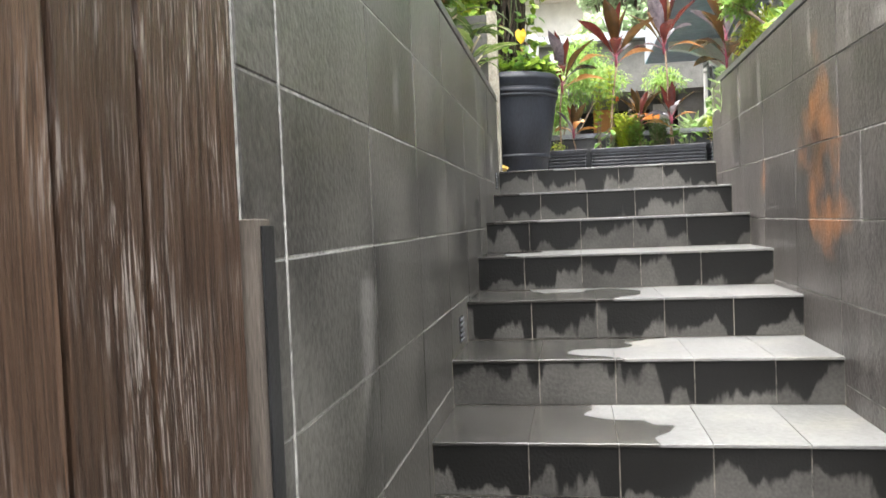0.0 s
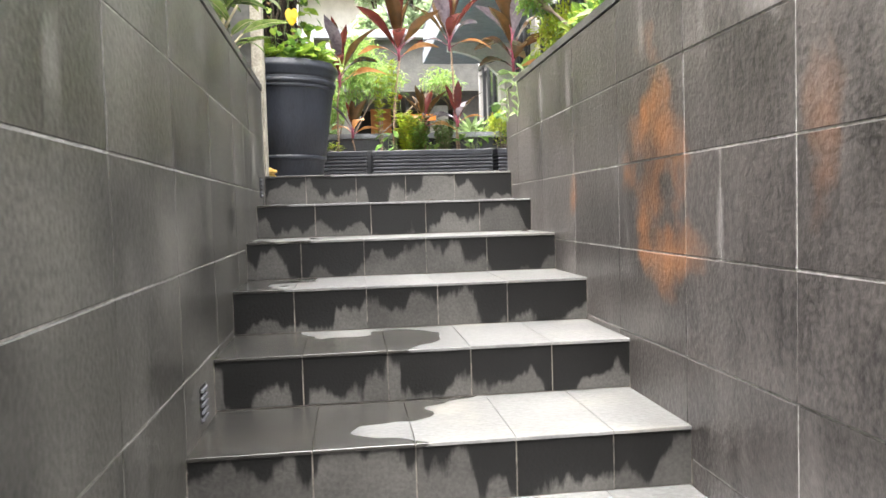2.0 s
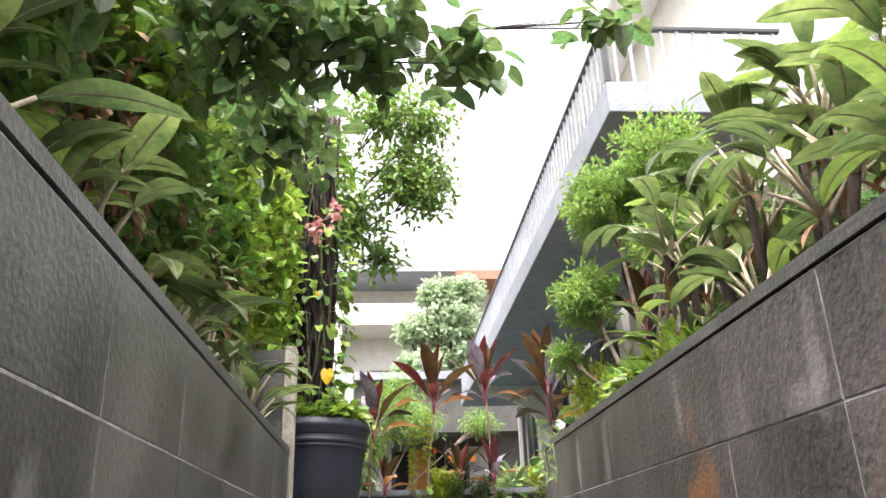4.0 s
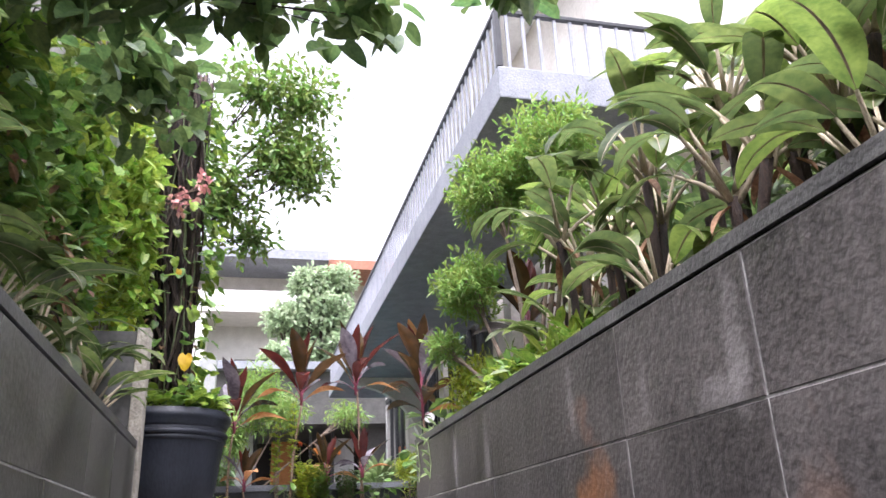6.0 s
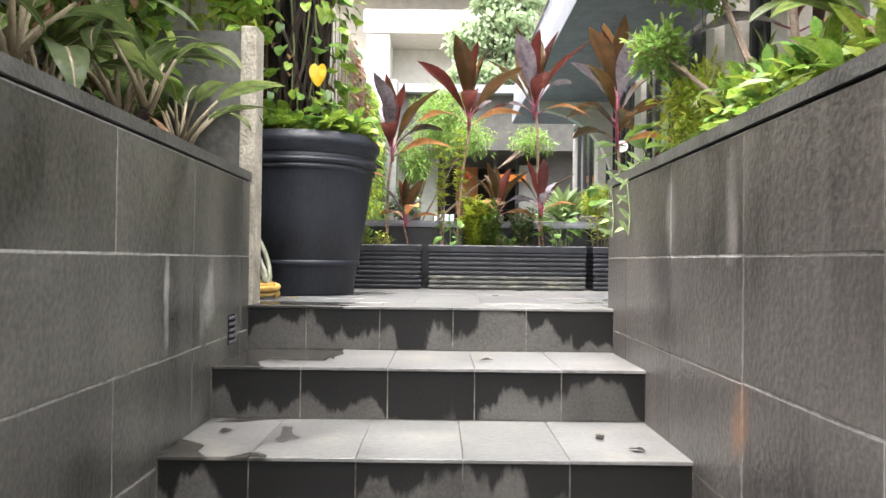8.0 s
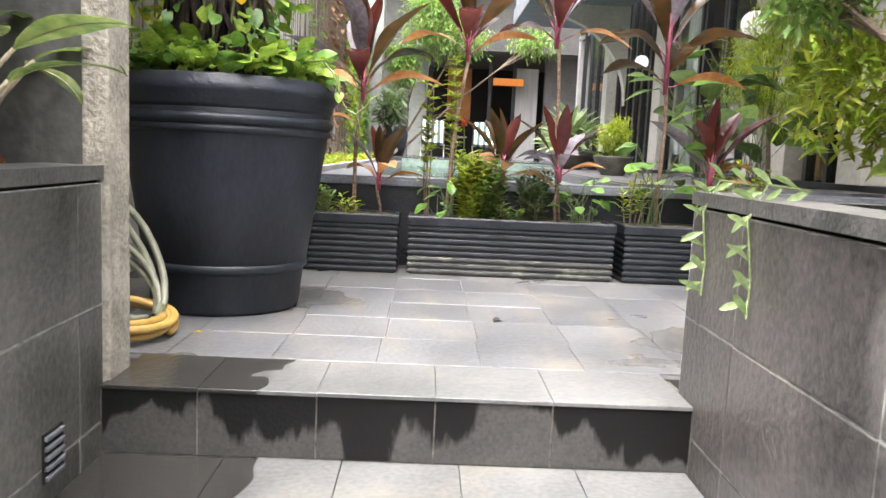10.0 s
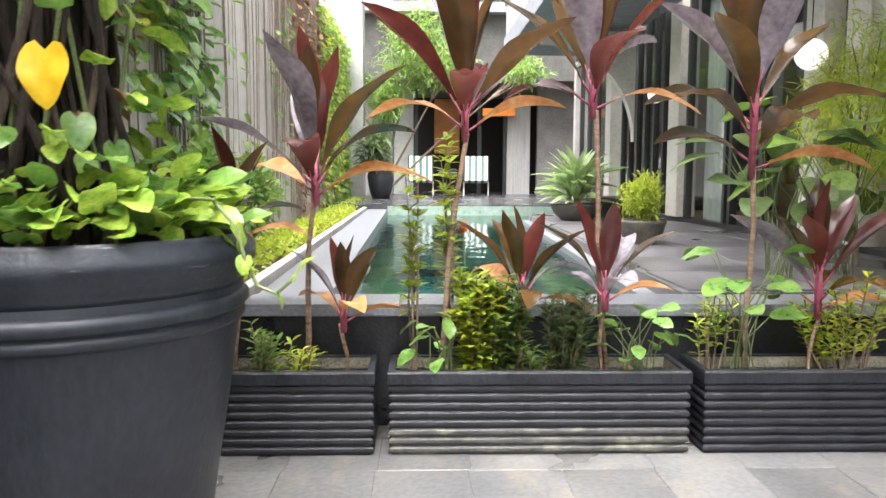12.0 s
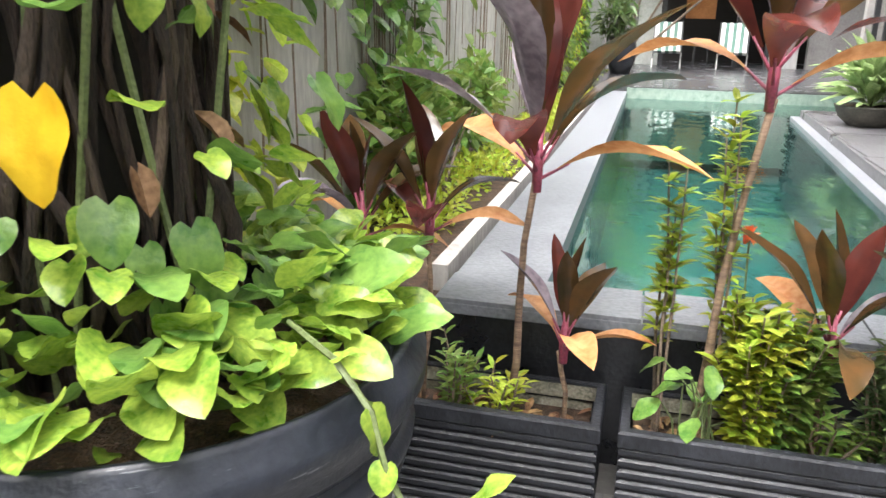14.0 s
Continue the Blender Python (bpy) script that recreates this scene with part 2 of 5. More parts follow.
M_STEPGROUT = mat("damp_step_grout", (0.035, 0.033, 0.03), (0.22, 0.20, 0.165), 5, 0.8, 0.3, vary=0.0)
M_LINER = mat("pale_mossy_liner", (0.13, 0.125, 0.09), (0.34, 0.32, 0.25), 14, 0.9, 0.4)
L_PINK = leafy("faded_pink_bract", (0.42, 0.16, 0.16), (0.62, 0.32, 0.29), 20, 0.6, 0.2, 0.3, 0.02)
M_RAIL = mat("blue_grey_rail_paint", (0.20, 0.21, 0.235), (0.30, 0.31, 0.34), 8, 0.5, 0.05)
# Pale tone holds the sky mirrored in the water film; dark patches are damp.
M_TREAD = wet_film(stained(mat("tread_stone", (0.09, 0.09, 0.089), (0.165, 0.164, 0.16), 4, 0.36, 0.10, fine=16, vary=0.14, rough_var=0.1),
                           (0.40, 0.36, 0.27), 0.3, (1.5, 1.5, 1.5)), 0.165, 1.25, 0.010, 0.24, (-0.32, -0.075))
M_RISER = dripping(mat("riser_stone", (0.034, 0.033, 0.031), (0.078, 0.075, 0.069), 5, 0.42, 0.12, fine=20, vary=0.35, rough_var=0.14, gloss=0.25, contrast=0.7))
M_PAVE = wet_film(stained(mat("terrace_stone", (0.068, 0.070, 0.075), (0.145, 0.144, 0.143), 3, 0.33, 0.12, fine=18, vary=0.3, rough_var=0.1),
                          (0.27, 0.225, 0.16), 0.6, (3.2, 1.2, 1.6)), 0.60, 1.6, 0.05, 0.72)
M_CAP = stained(mat("cap_stone", (0.06, 0.059, 0.057), (0.16, 0.155, 0.148), 6, 0.36, 0.2, fine=14), (0.3, 0.29, 0.28), 0.4, (3, 3, 3))
M_WOOD = weathered(mat("weathered_brown_plank", (0.026, 0.015, 0.010), (0.14, 0.085, 0.056), 17, 0.38, 0.9, stretch=(9, 9, 0.16), fine=2.8, vary=0.5, contrast=1.0))
M_WOODLIGHT = mat("grey_brown_bar", (0.075, 0.062, 0.053), (0.17, 0.145, 0.122), 10, 0.5, 0.2, stretch=(6, 6, 0.4))
# Near-black for joints, and for shade in gaps, between roots and indoors.
M_GAPSHADE = mat("dark_gap_and_shade", (0.008, 0.007, 0.006), (0.016, 0.013, 0.011), 8, 0.9, 0.1, vary=0)
M_POT = mat("charcoal_resin", (0.0115, 0.0138, 0.0195), (0.023, 0.0265, 0.036), 9, 0.46, 0.12, stretch=(1, 1, 0.4), vary=0.02, gloss=0.4)
M_BOX = mat("black_fibre_planter", (0.006, 0.0068, 0.009), (0.021, 0.023, 0.029), 12, 0.45, 0.2, stretch=(1, 1, 0.6), vary=0.06, gloss=0.4)
M_POTRIM = stained(mat("scuffed_charcoal_resin", (0.0115, 0.0138, 0.0195), (0.023, 0.0265, 0.036), 9, 0.42, 0.12, vary=0.02, gloss=0.4), (0.55, 0.56, 0.58), 1.0, (2.5, 2.5, 34))
M_POTRIM.node_tree.nodes["Map Range.002"].inputs["From Min"].default_value = 0.655
M_BOXWORN = stained(mat("black_fibre_planter_mossy", (0.02, 0.021, 0.022), (0.06, 0.06, 0.055), 8, 0.5, 0.2, vary=0.05),
                    (0.26, 0.26, 0.18), 0.9, (3, 3, 8))
M_SOIL = mat("leaf_littered_soil", (0.02, 0.013, 0.008), (0.13, 0.075, 0.045), 25, 0.95, 0.9, vary=0)
M_LITTER = leafy("dry_leaf", (0.13, 0.06, 0.025), (0.38, 0.22, 0.11), 20, 0.7, 0.4, 0.15, 0.02)
M_CONC = stained(mat("raw_concrete", (0.31, 0.295, 0.275), (0.52, 0.50, 0.47), 2.2, 0.85, 0.4, stretch=(1, 1, 0.35), fine=14, vary=0.03),
                 (0.20, 0.185, 0.17), 0.6, (3, 3, 0.25))
M_POST = stained(mat("mossy_plaster", (0.22, 0.20, 0.16), (0.46, 0.42, 0.35), 10, 0.9, 0.5), (0.13, 0.12, 0.1), 0.6)
M_DARKPLASTER = mat("dark_grey_plaster", (0.05, 0.049, 0.046), (0.10, 0.097, 0.09), 4, 0.7, 0.2)
M_BLACKTILE = mat("black_pool_wall_tile", (0.008, 0.009, 0.011), (0.022, 0.023, 0.026), 9, 0.3, 0.15)
M_COPING = mat("grey_coping_stone", (0.12, 0.128, 0.145), (0.22, 0.23, 0.25), 4, 0.4, 0.15, fine=16, vary=0.08)
M_DECK = wet_film(mat("deck_stone", (0.075, 0.073, 0.08), (0.15, 0.147, 0.156), 3, 0.4, 0.15, fine=14, vary=0.1), 0.55, 0.9, 0.06, 0.6)
M_DECKDARK = mat("dark_wet_deck", (0.025, 0.025, 0.027), (0.06, 0.06, 0.064), 3, 0.25, 0.1)
M_BASIN = mat("teal_pool_tile", (0.032, 0.092, 0.098), (0.06, 0.142, 0.145), 6, 0.3, 0.1, vary=0.05)
M_POOLTILE = mat("green_pool_tile", (0.13, 0.19, 0.16), (0.25, 0.31, 0.26), 12, 0.3, 0.1)
M_WHITE = mat("white_paint", (0.62, 0.61, 0.58), (0.78, 0.77, 0.74), 3, 0.6, 0.1, vary=0.02)
M_CREAM = mat("cream_stucco", (0.50, 0.47, 0.41), (0.66, 0.63, 0.57), 3, 0.7, 0.2, vary=0.02)
M_GREYWALL = mat("grey_house_wall", (0.10, 0.095, 0.092), (0.17, 0.163, 0.16), 3, 0.7, 0.2, vary=0.02)
M_FRAME = mat("black_steel_frame", (0.012, 0.013, 0.014), (0.03, 0.031, 0.033), 15, 0.4, 0.05)
M_CURTAIN = mat("sheer_grey_curtain", (0.38, 0.41, 0.38), (0.60, 0.63, 0.58), 5, 0.85, 0.2, stretch=(6, 6, 0.3))
M_ROOFTILE = mat("slate_roof", (0.16, 0.17, 0.19), (0.27, 0.28, 0.31), 8, 0.6, 0.3)
M_REDROOF = mat("clay_roof", (0.22, 0.09, 0.055), (0.34, 0.15, 0.09), 8, 0.7, 0.3)
M_BARK = mat("root_bark", (0.009, 0.0065, 0.005), (0.075, 0.046, 0.032), 22, 0.85, 0.9, stretch=(3, 3, 0.4), vary=0.4)
M_ROOT = mat("pale_aerial_root", (0.05, 0.032, 0.022), (0.19, 0.135, 0.10), 22, 0.8, 0.8, stretch=(3, 3, 0.4), vary=0.5)
M_STEM = mat("ringed_cane", (0.10, 0.06, 0.04), (0.30, 0.20, 0.13), 30, 0.7, 0.5, stretch=(0.3, 0.3, 3.2))
M_PURPLE = mat("magenta_petiole", (0.13, 0.025, 0.045), (0.30, 0.06, 0.10), 20, 0.4, 0.1)
M_GREENSTEM = mat("green_stem", (0.06, 0.08, 0.03), (0.16, 0.20, 0.08), 20, 0.5, 0.2)
M_TWIG = mat("brown_twig", (0.10, 0.075, 0.055), (0.27, 0.20, 0.15), 20, 0.8, 0.4)
M_BUFFSTEM = mat("buff_fleshy_stem", (0.30, 0.24, 0.15), (0.55, 0.47, 0.33), 18, 0.6, 0.4, stretch=(2, 2, 0.6))
L_RED = leafy("cordyline_red", (0.040, 0.014, 0.014), (0.135, 0.030, 0.022), 3, 0.2, 0.35, 0.42, 0.02, 0.8)
L_BRONZE = leafy("cordyline_bronze", (0.026, 0.025, 0.013), (0.115, 0.055, 0.019), 3.5, 0.18, 0.4, 0.32, 0.035, 0.8)
# Grey-lavender leaf colour that holds the sky's reflection on glossy leaves.
L_SKYSHEEN = leafy("cordyline_painted_sheen", (0.12, 0.10, 0.12), (0.30, 0.26, 0.29), 9, 0.16, 0.3, 0.15, 0.02)
L_DRY = leafy("cordyline_dry", (0.38, 0.14, 0.035), (0.62, 0.33, 0.15), 9, 0.5, 0.25, 0.3, 0.02)
L_POTHOS = leafy("pothos", (0.095, 0.215, 0.022), (0.37, 0.47, 0.075), 30, 0.3, 0.3, 0.35, 0.025)
L_POTHOSDARK = leafy("pothos_deep", (0.06, 0.155, 0.03), (0.20, 0.33, 0.07), 20, 0.3, 0.3, 0.3, 0.02)
L_YELLOW = leafy("yellow_leaf", (0.62, 0.33, 0.01), (0.80, 0.52, 0.03), 8, 0.4, 0.1, 0.4, 0.01)
L_LIME = leafy("lime_leaf", (0.26, 0.36, 0.025), (0.54, 0.60, 0.08), 20, 0.4, 0.3, 0.5, 0.03)
L_MID = leafy("mid_green_leaf", (0.08, 0.155, 0.03), (0.23, 0.33, 0.075), 14, 0.4, 0.35, 0.5, 0.03)
L_DEEP = leafy("deep_green_leaf", (0.042, 0.08, 0.026), (0.13, 0.185, 0.06), 14, 0.4, 0.35, 0.5, 0.025)
L_STRAP = leafy("strap_leaf", (0.05, 0.10, 0.028), (0.21, 0.28, 0.085), 9, 0.26, 0.35, 0.5, 0.03)
L_PALE = leafy("variegated_leaf", (0.16, 0.26, 0.08), (0.40, 0.50, 0.24), 18, 0.4, 0.25, 0.35, 0.02)
L_FEATHER = leafy("feathery_foliage", (0.10, 0.19, 0.035), (0.27, 0.37, 0.09), 10, 0.5, 0.3, 0.5, 0.03)
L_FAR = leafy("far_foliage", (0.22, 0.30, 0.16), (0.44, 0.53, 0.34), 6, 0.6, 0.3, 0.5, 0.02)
L_FLOWER = leafy("red_flower", (0.60, 0.10, 0.03), (0.75, 0.22, 0.08), 20, 0.5, 0.2, 0.3, 0.01)
M_RUBBER = mat("yellow_hose", (0.42, 0.25, 0.05), (0.60, 0.40, 0.12), 25, 0.4, 0.1)
M_RUBBERGREY = mat("grey_green_hose", (0.17, 0.18, 0.12), (0.30, 0.30, 0.22), 25, 0.4, 0.1)
M_ORANGE = mat("orange_sign", (0.75, 0.20, 0.02), (0.85, 0.30, 0.05), 10, 0.5, 0.05)
M_STRIPEW = mat("white_canvas", (0.62, 0.63, 0.60), (0.76, 0.77, 0.74), 10, 0.8, 0.1)
M_STRIPEG = mat("green_canvas", (0.05, 0.11, 0.09), (0.09, 0.17, 0.14), 10, 0.8, 0.1)
M_TAN = mat("tan_leather", (0.30, 0.17, 0.08), (0.45, 0.28, 0.15), 6, 0.5, 0.1)
M_BOWL = mat("mossy_clay_bowl", (0.045, 0.042, 0.036), (0.12, 0.11, 0.09), 12, 0.7, 0.4)
M_PILLAR = mat("grey_green_pillar", (0.20, 0.21, 0.195), (0.30, 0.31, 0.285), 4, 0.7, 0.2)
M_CURTAINDIM = mat("pale_grey_curtain", (0.24, 0.235, 0.23), (0.36, 0.355, 0.345), 5, 0.85, 0.2, stretch=(6, 6, 0.3))
M_HANGING = mat("russet_cloth", (0.26, 0.10, 0.03), (0.42, 0.18, 0.06), 5, 0.8, 0.2)
M_INTERIOR = mat("dim_room_plaster", (0.20, 0.19, 0.18), (0.28, 0.27, 0.255), 3, 0.8, 0.1)
M_GLOBE = mat("opal_glass", (0.80, 0.79, 0.76), (0.88, 0.87, 0.84), 3, 0.25, 0.0)
M_EARTH = mat("earth", (0.05, 0.045, 0.03), (0.12, 0.10, 0.07), 2, 0.95, 0.5)


glow = M_GLOBE.node_tree.nodes["Principled BSDF"]
glow.inputs["Emission Color"].default_value, glow.inputs["Emission Strength"].default_value = (1.0, 0.97, 0.92, 1), 0.16


def pane_mat(name, tint, rough, bump=0.0):
    """Clear panes and water: what lies behind, tinted, under a Fresnel gloss."""
    m = bpy.data.materials.new(name)
    m.use_nodes = True
    n, l = m.node_tree.nodes, m.node_tree.links
    n.remove(n["Principled BSDF"])
    tr, gl, fr, mx = (n.new("ShaderNodeBsdf" + "Transparent"), n.new("ShaderNodeBsdfGlossy"), n.new("ShaderNodeLayerWeight"),
                      n.new("ShaderNodeMixShader"))
    tr.inputs["Color"].default_value = (*tint, 1)
    gl.inputs["Roughness"].default_value = rough
    fr.inputs["Blend"].default_value = 0.5
    five, mul = n.new("ShaderNodeMath"), n.new("ShaderNodeMath")
    five.operation, mul.operation = "POWER", "MULTIPLY_ADD"
    five.inputs[1].default_value, mul.inputs[1].default_value, mul.inputs[2].default_value = 5.0, 0.9, 0.04
    l.new(fr.outputs["Facing"], five.inputs[0])
    l.new(five.outputs[0], mul.inputs[0])
    l.new(mul.outputs[0], mx.inputs[0])
    l.new(tr.outputs[0], mx.inputs[1])
    l.new(gl.outputs[0], mx.inputs[2])
    l.new(mx.outputs[0], n["Material Output"].inputs["Surface"])
    if bump:
        tex, bp, geo, mp = n.new("ShaderNodeTexNoise"), n.new("ShaderNodeBump"), n.new("ShaderNodeNewGeometry"), n.new("ShaderNodeMapping")
        mp.inputs["Scale"].default_value = (1, 0.5, 1)
        tex.inputs["Scale"].default_value, tex.inputs["Detail"].default_value = 7, 3
        bp.inputs["Strength"].default_value, bp.inputs["Distance"].default_value = bump, 0.03
        l.new(geo.outputs["Position"], mp.inputs["Vector"])
        l.new(mp.outputs[0], tex.inputs["Vector"])
        l.new(tex.outputs["Fac"], bp.inputs["Height"])
        l.new(bp.outputs[0], gl.inputs["Normal"])
        l.new(bp.outputs[0], fr.inputs["Normal"])
    return m


M_GLASS = pane_mat("window_glass", (0.86, 0.89, 0.88), 0.02)
M_WATER = pane_mat("pool_water", (0.62, 0.86, 0.82), 0.03, 0.18)


# ---- helpers for building ----
def mesh_of(bm, name, material, smooth=False):
    me = bpy.data.meshes.new(name)
    if smooth:
        for f in bm.faces:
            f.smooth = True
    bm.to_mesh(me)
    bm.free()
    me.materials.append(material)
    return me


def part(name, bm, material, parent=None, label="", smooth=False):
    """One mesh object, under a thing or a part if one is given."""
    ob = new(name, mesh_of(bm, name, material, smooth) if isinstance(bm, bmesh.types.BMesh) else bm)
    if parent:
        ob.parent = parent
    if label:
        ob["label"] = label
    return ob


def thing(name, label, category, group="", at=(0, 0, 0), kind=""):
    ob = new(name)
    ob.empty_display_size = 0.1
    ob.location = at
    return tagged(ob, label, category, group, kind)


def box(x0, y0, z0, x1, y1, z1, bevel=0.0, bm=None):
    own = bmesh.new()
    bmesh.ops.create_cube(own, size=1, matrix=Matrix.Translation(((x0 + x1) / 2, (y0 + y1) / 2, (z0 + z1) / 2))
                          @ Matrix.Diagonal((x1 - x0, y1 - y0, z1 - z0, 1)))
    if bevel:
        bmesh.ops.bevel(own, geom=own.edges[:], offset=bevel, segments=2, affect="EDGES", profile=0.6)
    return own


def prism(points, z0, z1):
    """An upright block over a plan outline given counter-clockwise."""
    bm = bmesh.new()
    lo = [bm.verts.new((x, y, z0)) for x, y in points]
    hi = [bm.verts.new((x, y, z1)) for x, y in points]
    bm.faces.new(lo[::-1])
    bm.faces.new(hi)
    for i in range(len(points)):
        j = (i + 1) % len(points)
        bm.faces.new((lo[i], lo[j], hi[j], hi[i]))
    return bm


def lathe(profile, segs=64, centre=(0, 0, 0)):
    bm = bmesh.new()
    rings = []
    for r, z in profile:
        rings.append([bm.verts.new((centre[0] + r * math.cos(2 * math.pi * k / segs), centre[1] + r * math.sin(2 * math.pi * k / segs),
                                    centre[2] + z)) for k in range(segs)])
    for a, b in zip(rings, rings[1:]):
        for k in range(segs):
            j = (k + 1) % segs
            bm.faces.new((a[k], a[j], b[j], b[k]))
    return bm


def tube(bm, points, radii, segs=7):
    """A bent tapered tube through the points."""
    pts = [Vector(p) for p in points]
    rings = []
    for i, p in enumerate(pts):
        d = (pts[min(i + 1, len(pts) - 1)] - pts[max(i - 1, 0)]).normalized()
        s = d.cross(Vector((0.31, 0.87, 0.2))).normalized()
        u = s.cross(d)
        r = radii[i] if isinstance(radii, (list, tuple)) else radii
        rings.append([bm.verts.new(p + r * (math.cos(a) * s + math.sin(a) * u)) for a in (2 * math.pi * k / segs for k in range(segs))])
    for a, b in zip(rings, rings[1:]):
        for k in range(segs):
            j = (k + 1) % segs
            bm.faces.new((a[k], a[j], b[j], b[k]))
    bm.faces.new(rings[0][::-1])
    bm.faces.new(rings[-1])
    return bm


def leaf_width(shape, t):
    if shape == "lance":
        w = math.sin(math.pi * min(1, t ** 1.12)) ** 0.8 if 0 < t < 1 else 0.02
        return max(w, 0.16 if t < 0.2 else 0.015)
    if shape == "strap":
        return min(1, 0.55 + t) * max(0.02, 1 - max(0, t - 0.6) / 0.4) ** 0.6
    if shape == "heart":
        return max(0.01, (1 - t) ** 0.72 * (t + 0.05) ** 0.3 / 0.565)
    return max(0.03, math.sin(math.pi * (0.05 + 0.95 * t)) ** 0.7)


def blade(bm, base, direction, length, width, droop=0.4, fold=0.25, segs=5, shape="lance", twist=0.0, cols=1, wave=0.0):
    """A leaf with a folded midrib that leaves along direction and bends down; shapes: lance, heart, strap, oval."""
    d = Vector(direction).normalized()
    side = d.cross(Vector((0, 0, 1)))
    side = Vector((1, 0, 0)) if side.length < 0.05 else side.normalized()
    if twist:
        side = Matrix.Rotation(twist, 3, d) @ side
    p = Vector(base)
    rows = []
    for i in range(segs + 1):
        t = i / segs
        up = side.cross(d)
        hw = 0.5 * width * leaf_width(shape, t)
        row = []
        for c in range(-cols, cols + 1):
            u = c / cols
            back = -0.15 * length * (1 - (abs(u) - 0.6) ** 2 / 0.36) * max(0, 1 - t / 0.3) if shape == "heart" else 0.0
            rise = fold * abs(u) * hw * (1.35 - 0.35 * abs(u)) + wave * hw * abs(u) * math.sin(9 * t + 2 * c)
            row.append(bm.verts.new(p + side * hw * u + up * rise + d * back))
        rows.append(row)
        p = p + d * (length / segs)
        d = (d + Vector((0, 0, -droop / segs))).normalized()
        side = (side - d * side.dot(d)).normalized()
    for a, b in zip(rows, rows[1:]):
        for c in range(2 * cols):
            bm.faces.new((a[c], a[c + 1], b[c + 1], b[c]))
    return p


def any_way(rnd, lift=0.0):
    a, z = rnd.uniform(0, 2 * math.pi), rnd.uniform(-1, 1)
    s = math.sqrt(1 - z * z)
    return Vector((s * math.cos(a), s * math.sin(a), z + lift)).normalized()


# ---- plan ----
RISE, GOING = 0.1767, 0.506
TERRACE = 1.615
STEP_Y = [1.623 + GOING * k for k in range(9)]          # noses of the nine risers
STEP_Z = [TERRACE - RISE * (8 - k) for k in range(9)]
LANDING = TERRACE - 9 * RISE
WALL_TOP, COPING_Z, WATER_Z, GARDEN_X = 2.112, 2.07, 1.985, -1.05


def left_x(y):
    return -0.446 - 0.0085 * y


def right_x(y):
    return 0.949 + 0.0075 * y


def structure(ob, label, category):
    return tagged(ob, label, category, kind="structure")


# ---- large structure ----
ground = part("ground", box(-60, -40, -0.3, 80, 120, LANDING - 0.02), M_EARTH)
structure(ground, "bare brown earth under the houses", "ground")

wall_left = part("wall_left", prism([(left_x(-1.2) - 0.14, -1.2), (left_x(-1.2) - 0.05, -1.2),
                                     (left_x(1.2) - 0.05, 1.2), (left_x(1.21) - 0.0025, 1.21), (left_x(5.70) - 0.0025, 5.70),
                                     (left_x(5.70) - 0.14, 5.70)], LANDING - 0.2, WALL_TOP), M_GROUT)
structure(wall_left, "stair wall clad in dark grey stone tiles", "wall")
wall_right = part("wall_right", prism([(right_x(-1.2) + 0.0025, -1.2), (right_x(-1.2) + 0.16, -1.2), (right_x(5.8) + 0.16, 5.805),
                                       (right_x(5.8) + 0.0025, 5.805)], LANDING - 0.2, WALL_TOP), M_GROUT)
structure(wall_right, "stair wall clad in dark grey stone tiles with rust stains", "wall")
for name, x0, x1, ya, yb in (("trim_left", -0.145, 0.003, 1.17, 5.700), ("trim_right", -0.003, 0.165, -1.2, 5.812)):
    f = left_x if name == "trim_left" else right_x
    cap = part(name, prism([(f(ya) + x0, ya), (f(ya) + x1, ya), (f(yb) + x1, yb), (f(yb) + x0, yb)], WALL_TOP + 0.008, WALL_TOP + 0.042), M_CAP)
    structure(cap, "dark stone cap along the stair wall", "wall cap")
    gap = part("wall_cap_joint", prism([(f(ya) + x0 + 0.013, ya + 0.01), (f(ya) + x1 - 0.013, ya + 0.01), (f(yb) + x1 - 0.013, yb - 0.01),
                                        (f(yb) + x0 + 0.013, yb - 0.01)], WALL_TOP, WALL_TOP + 0.008), M_GAPSHADE, cap)
wall_back = part("wall_back", box(-0.7, -1.4, LANDING - 0.2, 1.3, -1.2, 2.6), M_DARKPLASTER)
structure(wall_back, "plain dark grey wall closing the stair foot", "wall")

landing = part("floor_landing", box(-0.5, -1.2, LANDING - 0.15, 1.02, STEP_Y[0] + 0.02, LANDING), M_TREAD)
structure(landing, "grey stone landing at the stair foot", "floor")
stairs = thing("stairs", "dark stone steps, wet and lime-stained, between tiled walls", "stairs", kind="structure")
for k in range(9):
    y1 = STEP_Y[k + 1] + 0.03 if k < 8 else 5.95
    part("step_core", box(-0.505, STEP_Y[k] + 0.007, LANDING - 0.15, 1.01, y1, STEP_Z[k] - 0.0105), M_STEPGROUT, stairs)

terrace = part("floor_terrace", box(-1.05, STEP_Y[8] + 0.26, TERRACE - 0.3, 4.4, 7.95, TERRACE - 0.004), M_DARKPLASTER)
structure(terrace, "pale grey stone terrace paving, damp", "floor")

for name, y0, y1, z1 in (("wall_garden_near", -1.4, 8.0, 5.2), ("wall_garden", 8.004, 20.5, 4.9)):
    w = part(name, box(GARDEN_X - 0.2, y0, 0, GARDEN_X, y1, z1), M_CONC)
    structure(w, "raw grey concrete garden wall hung with vines", "wall")
pillar = part("wall_pillar", box(-1.03, 19.6, 1.9, -0.70, 20.2, 5.8, 0.01), M_PILLAR)
structure(pillar, "grey ribbed concrete pillar at the garden wall", "pillar")

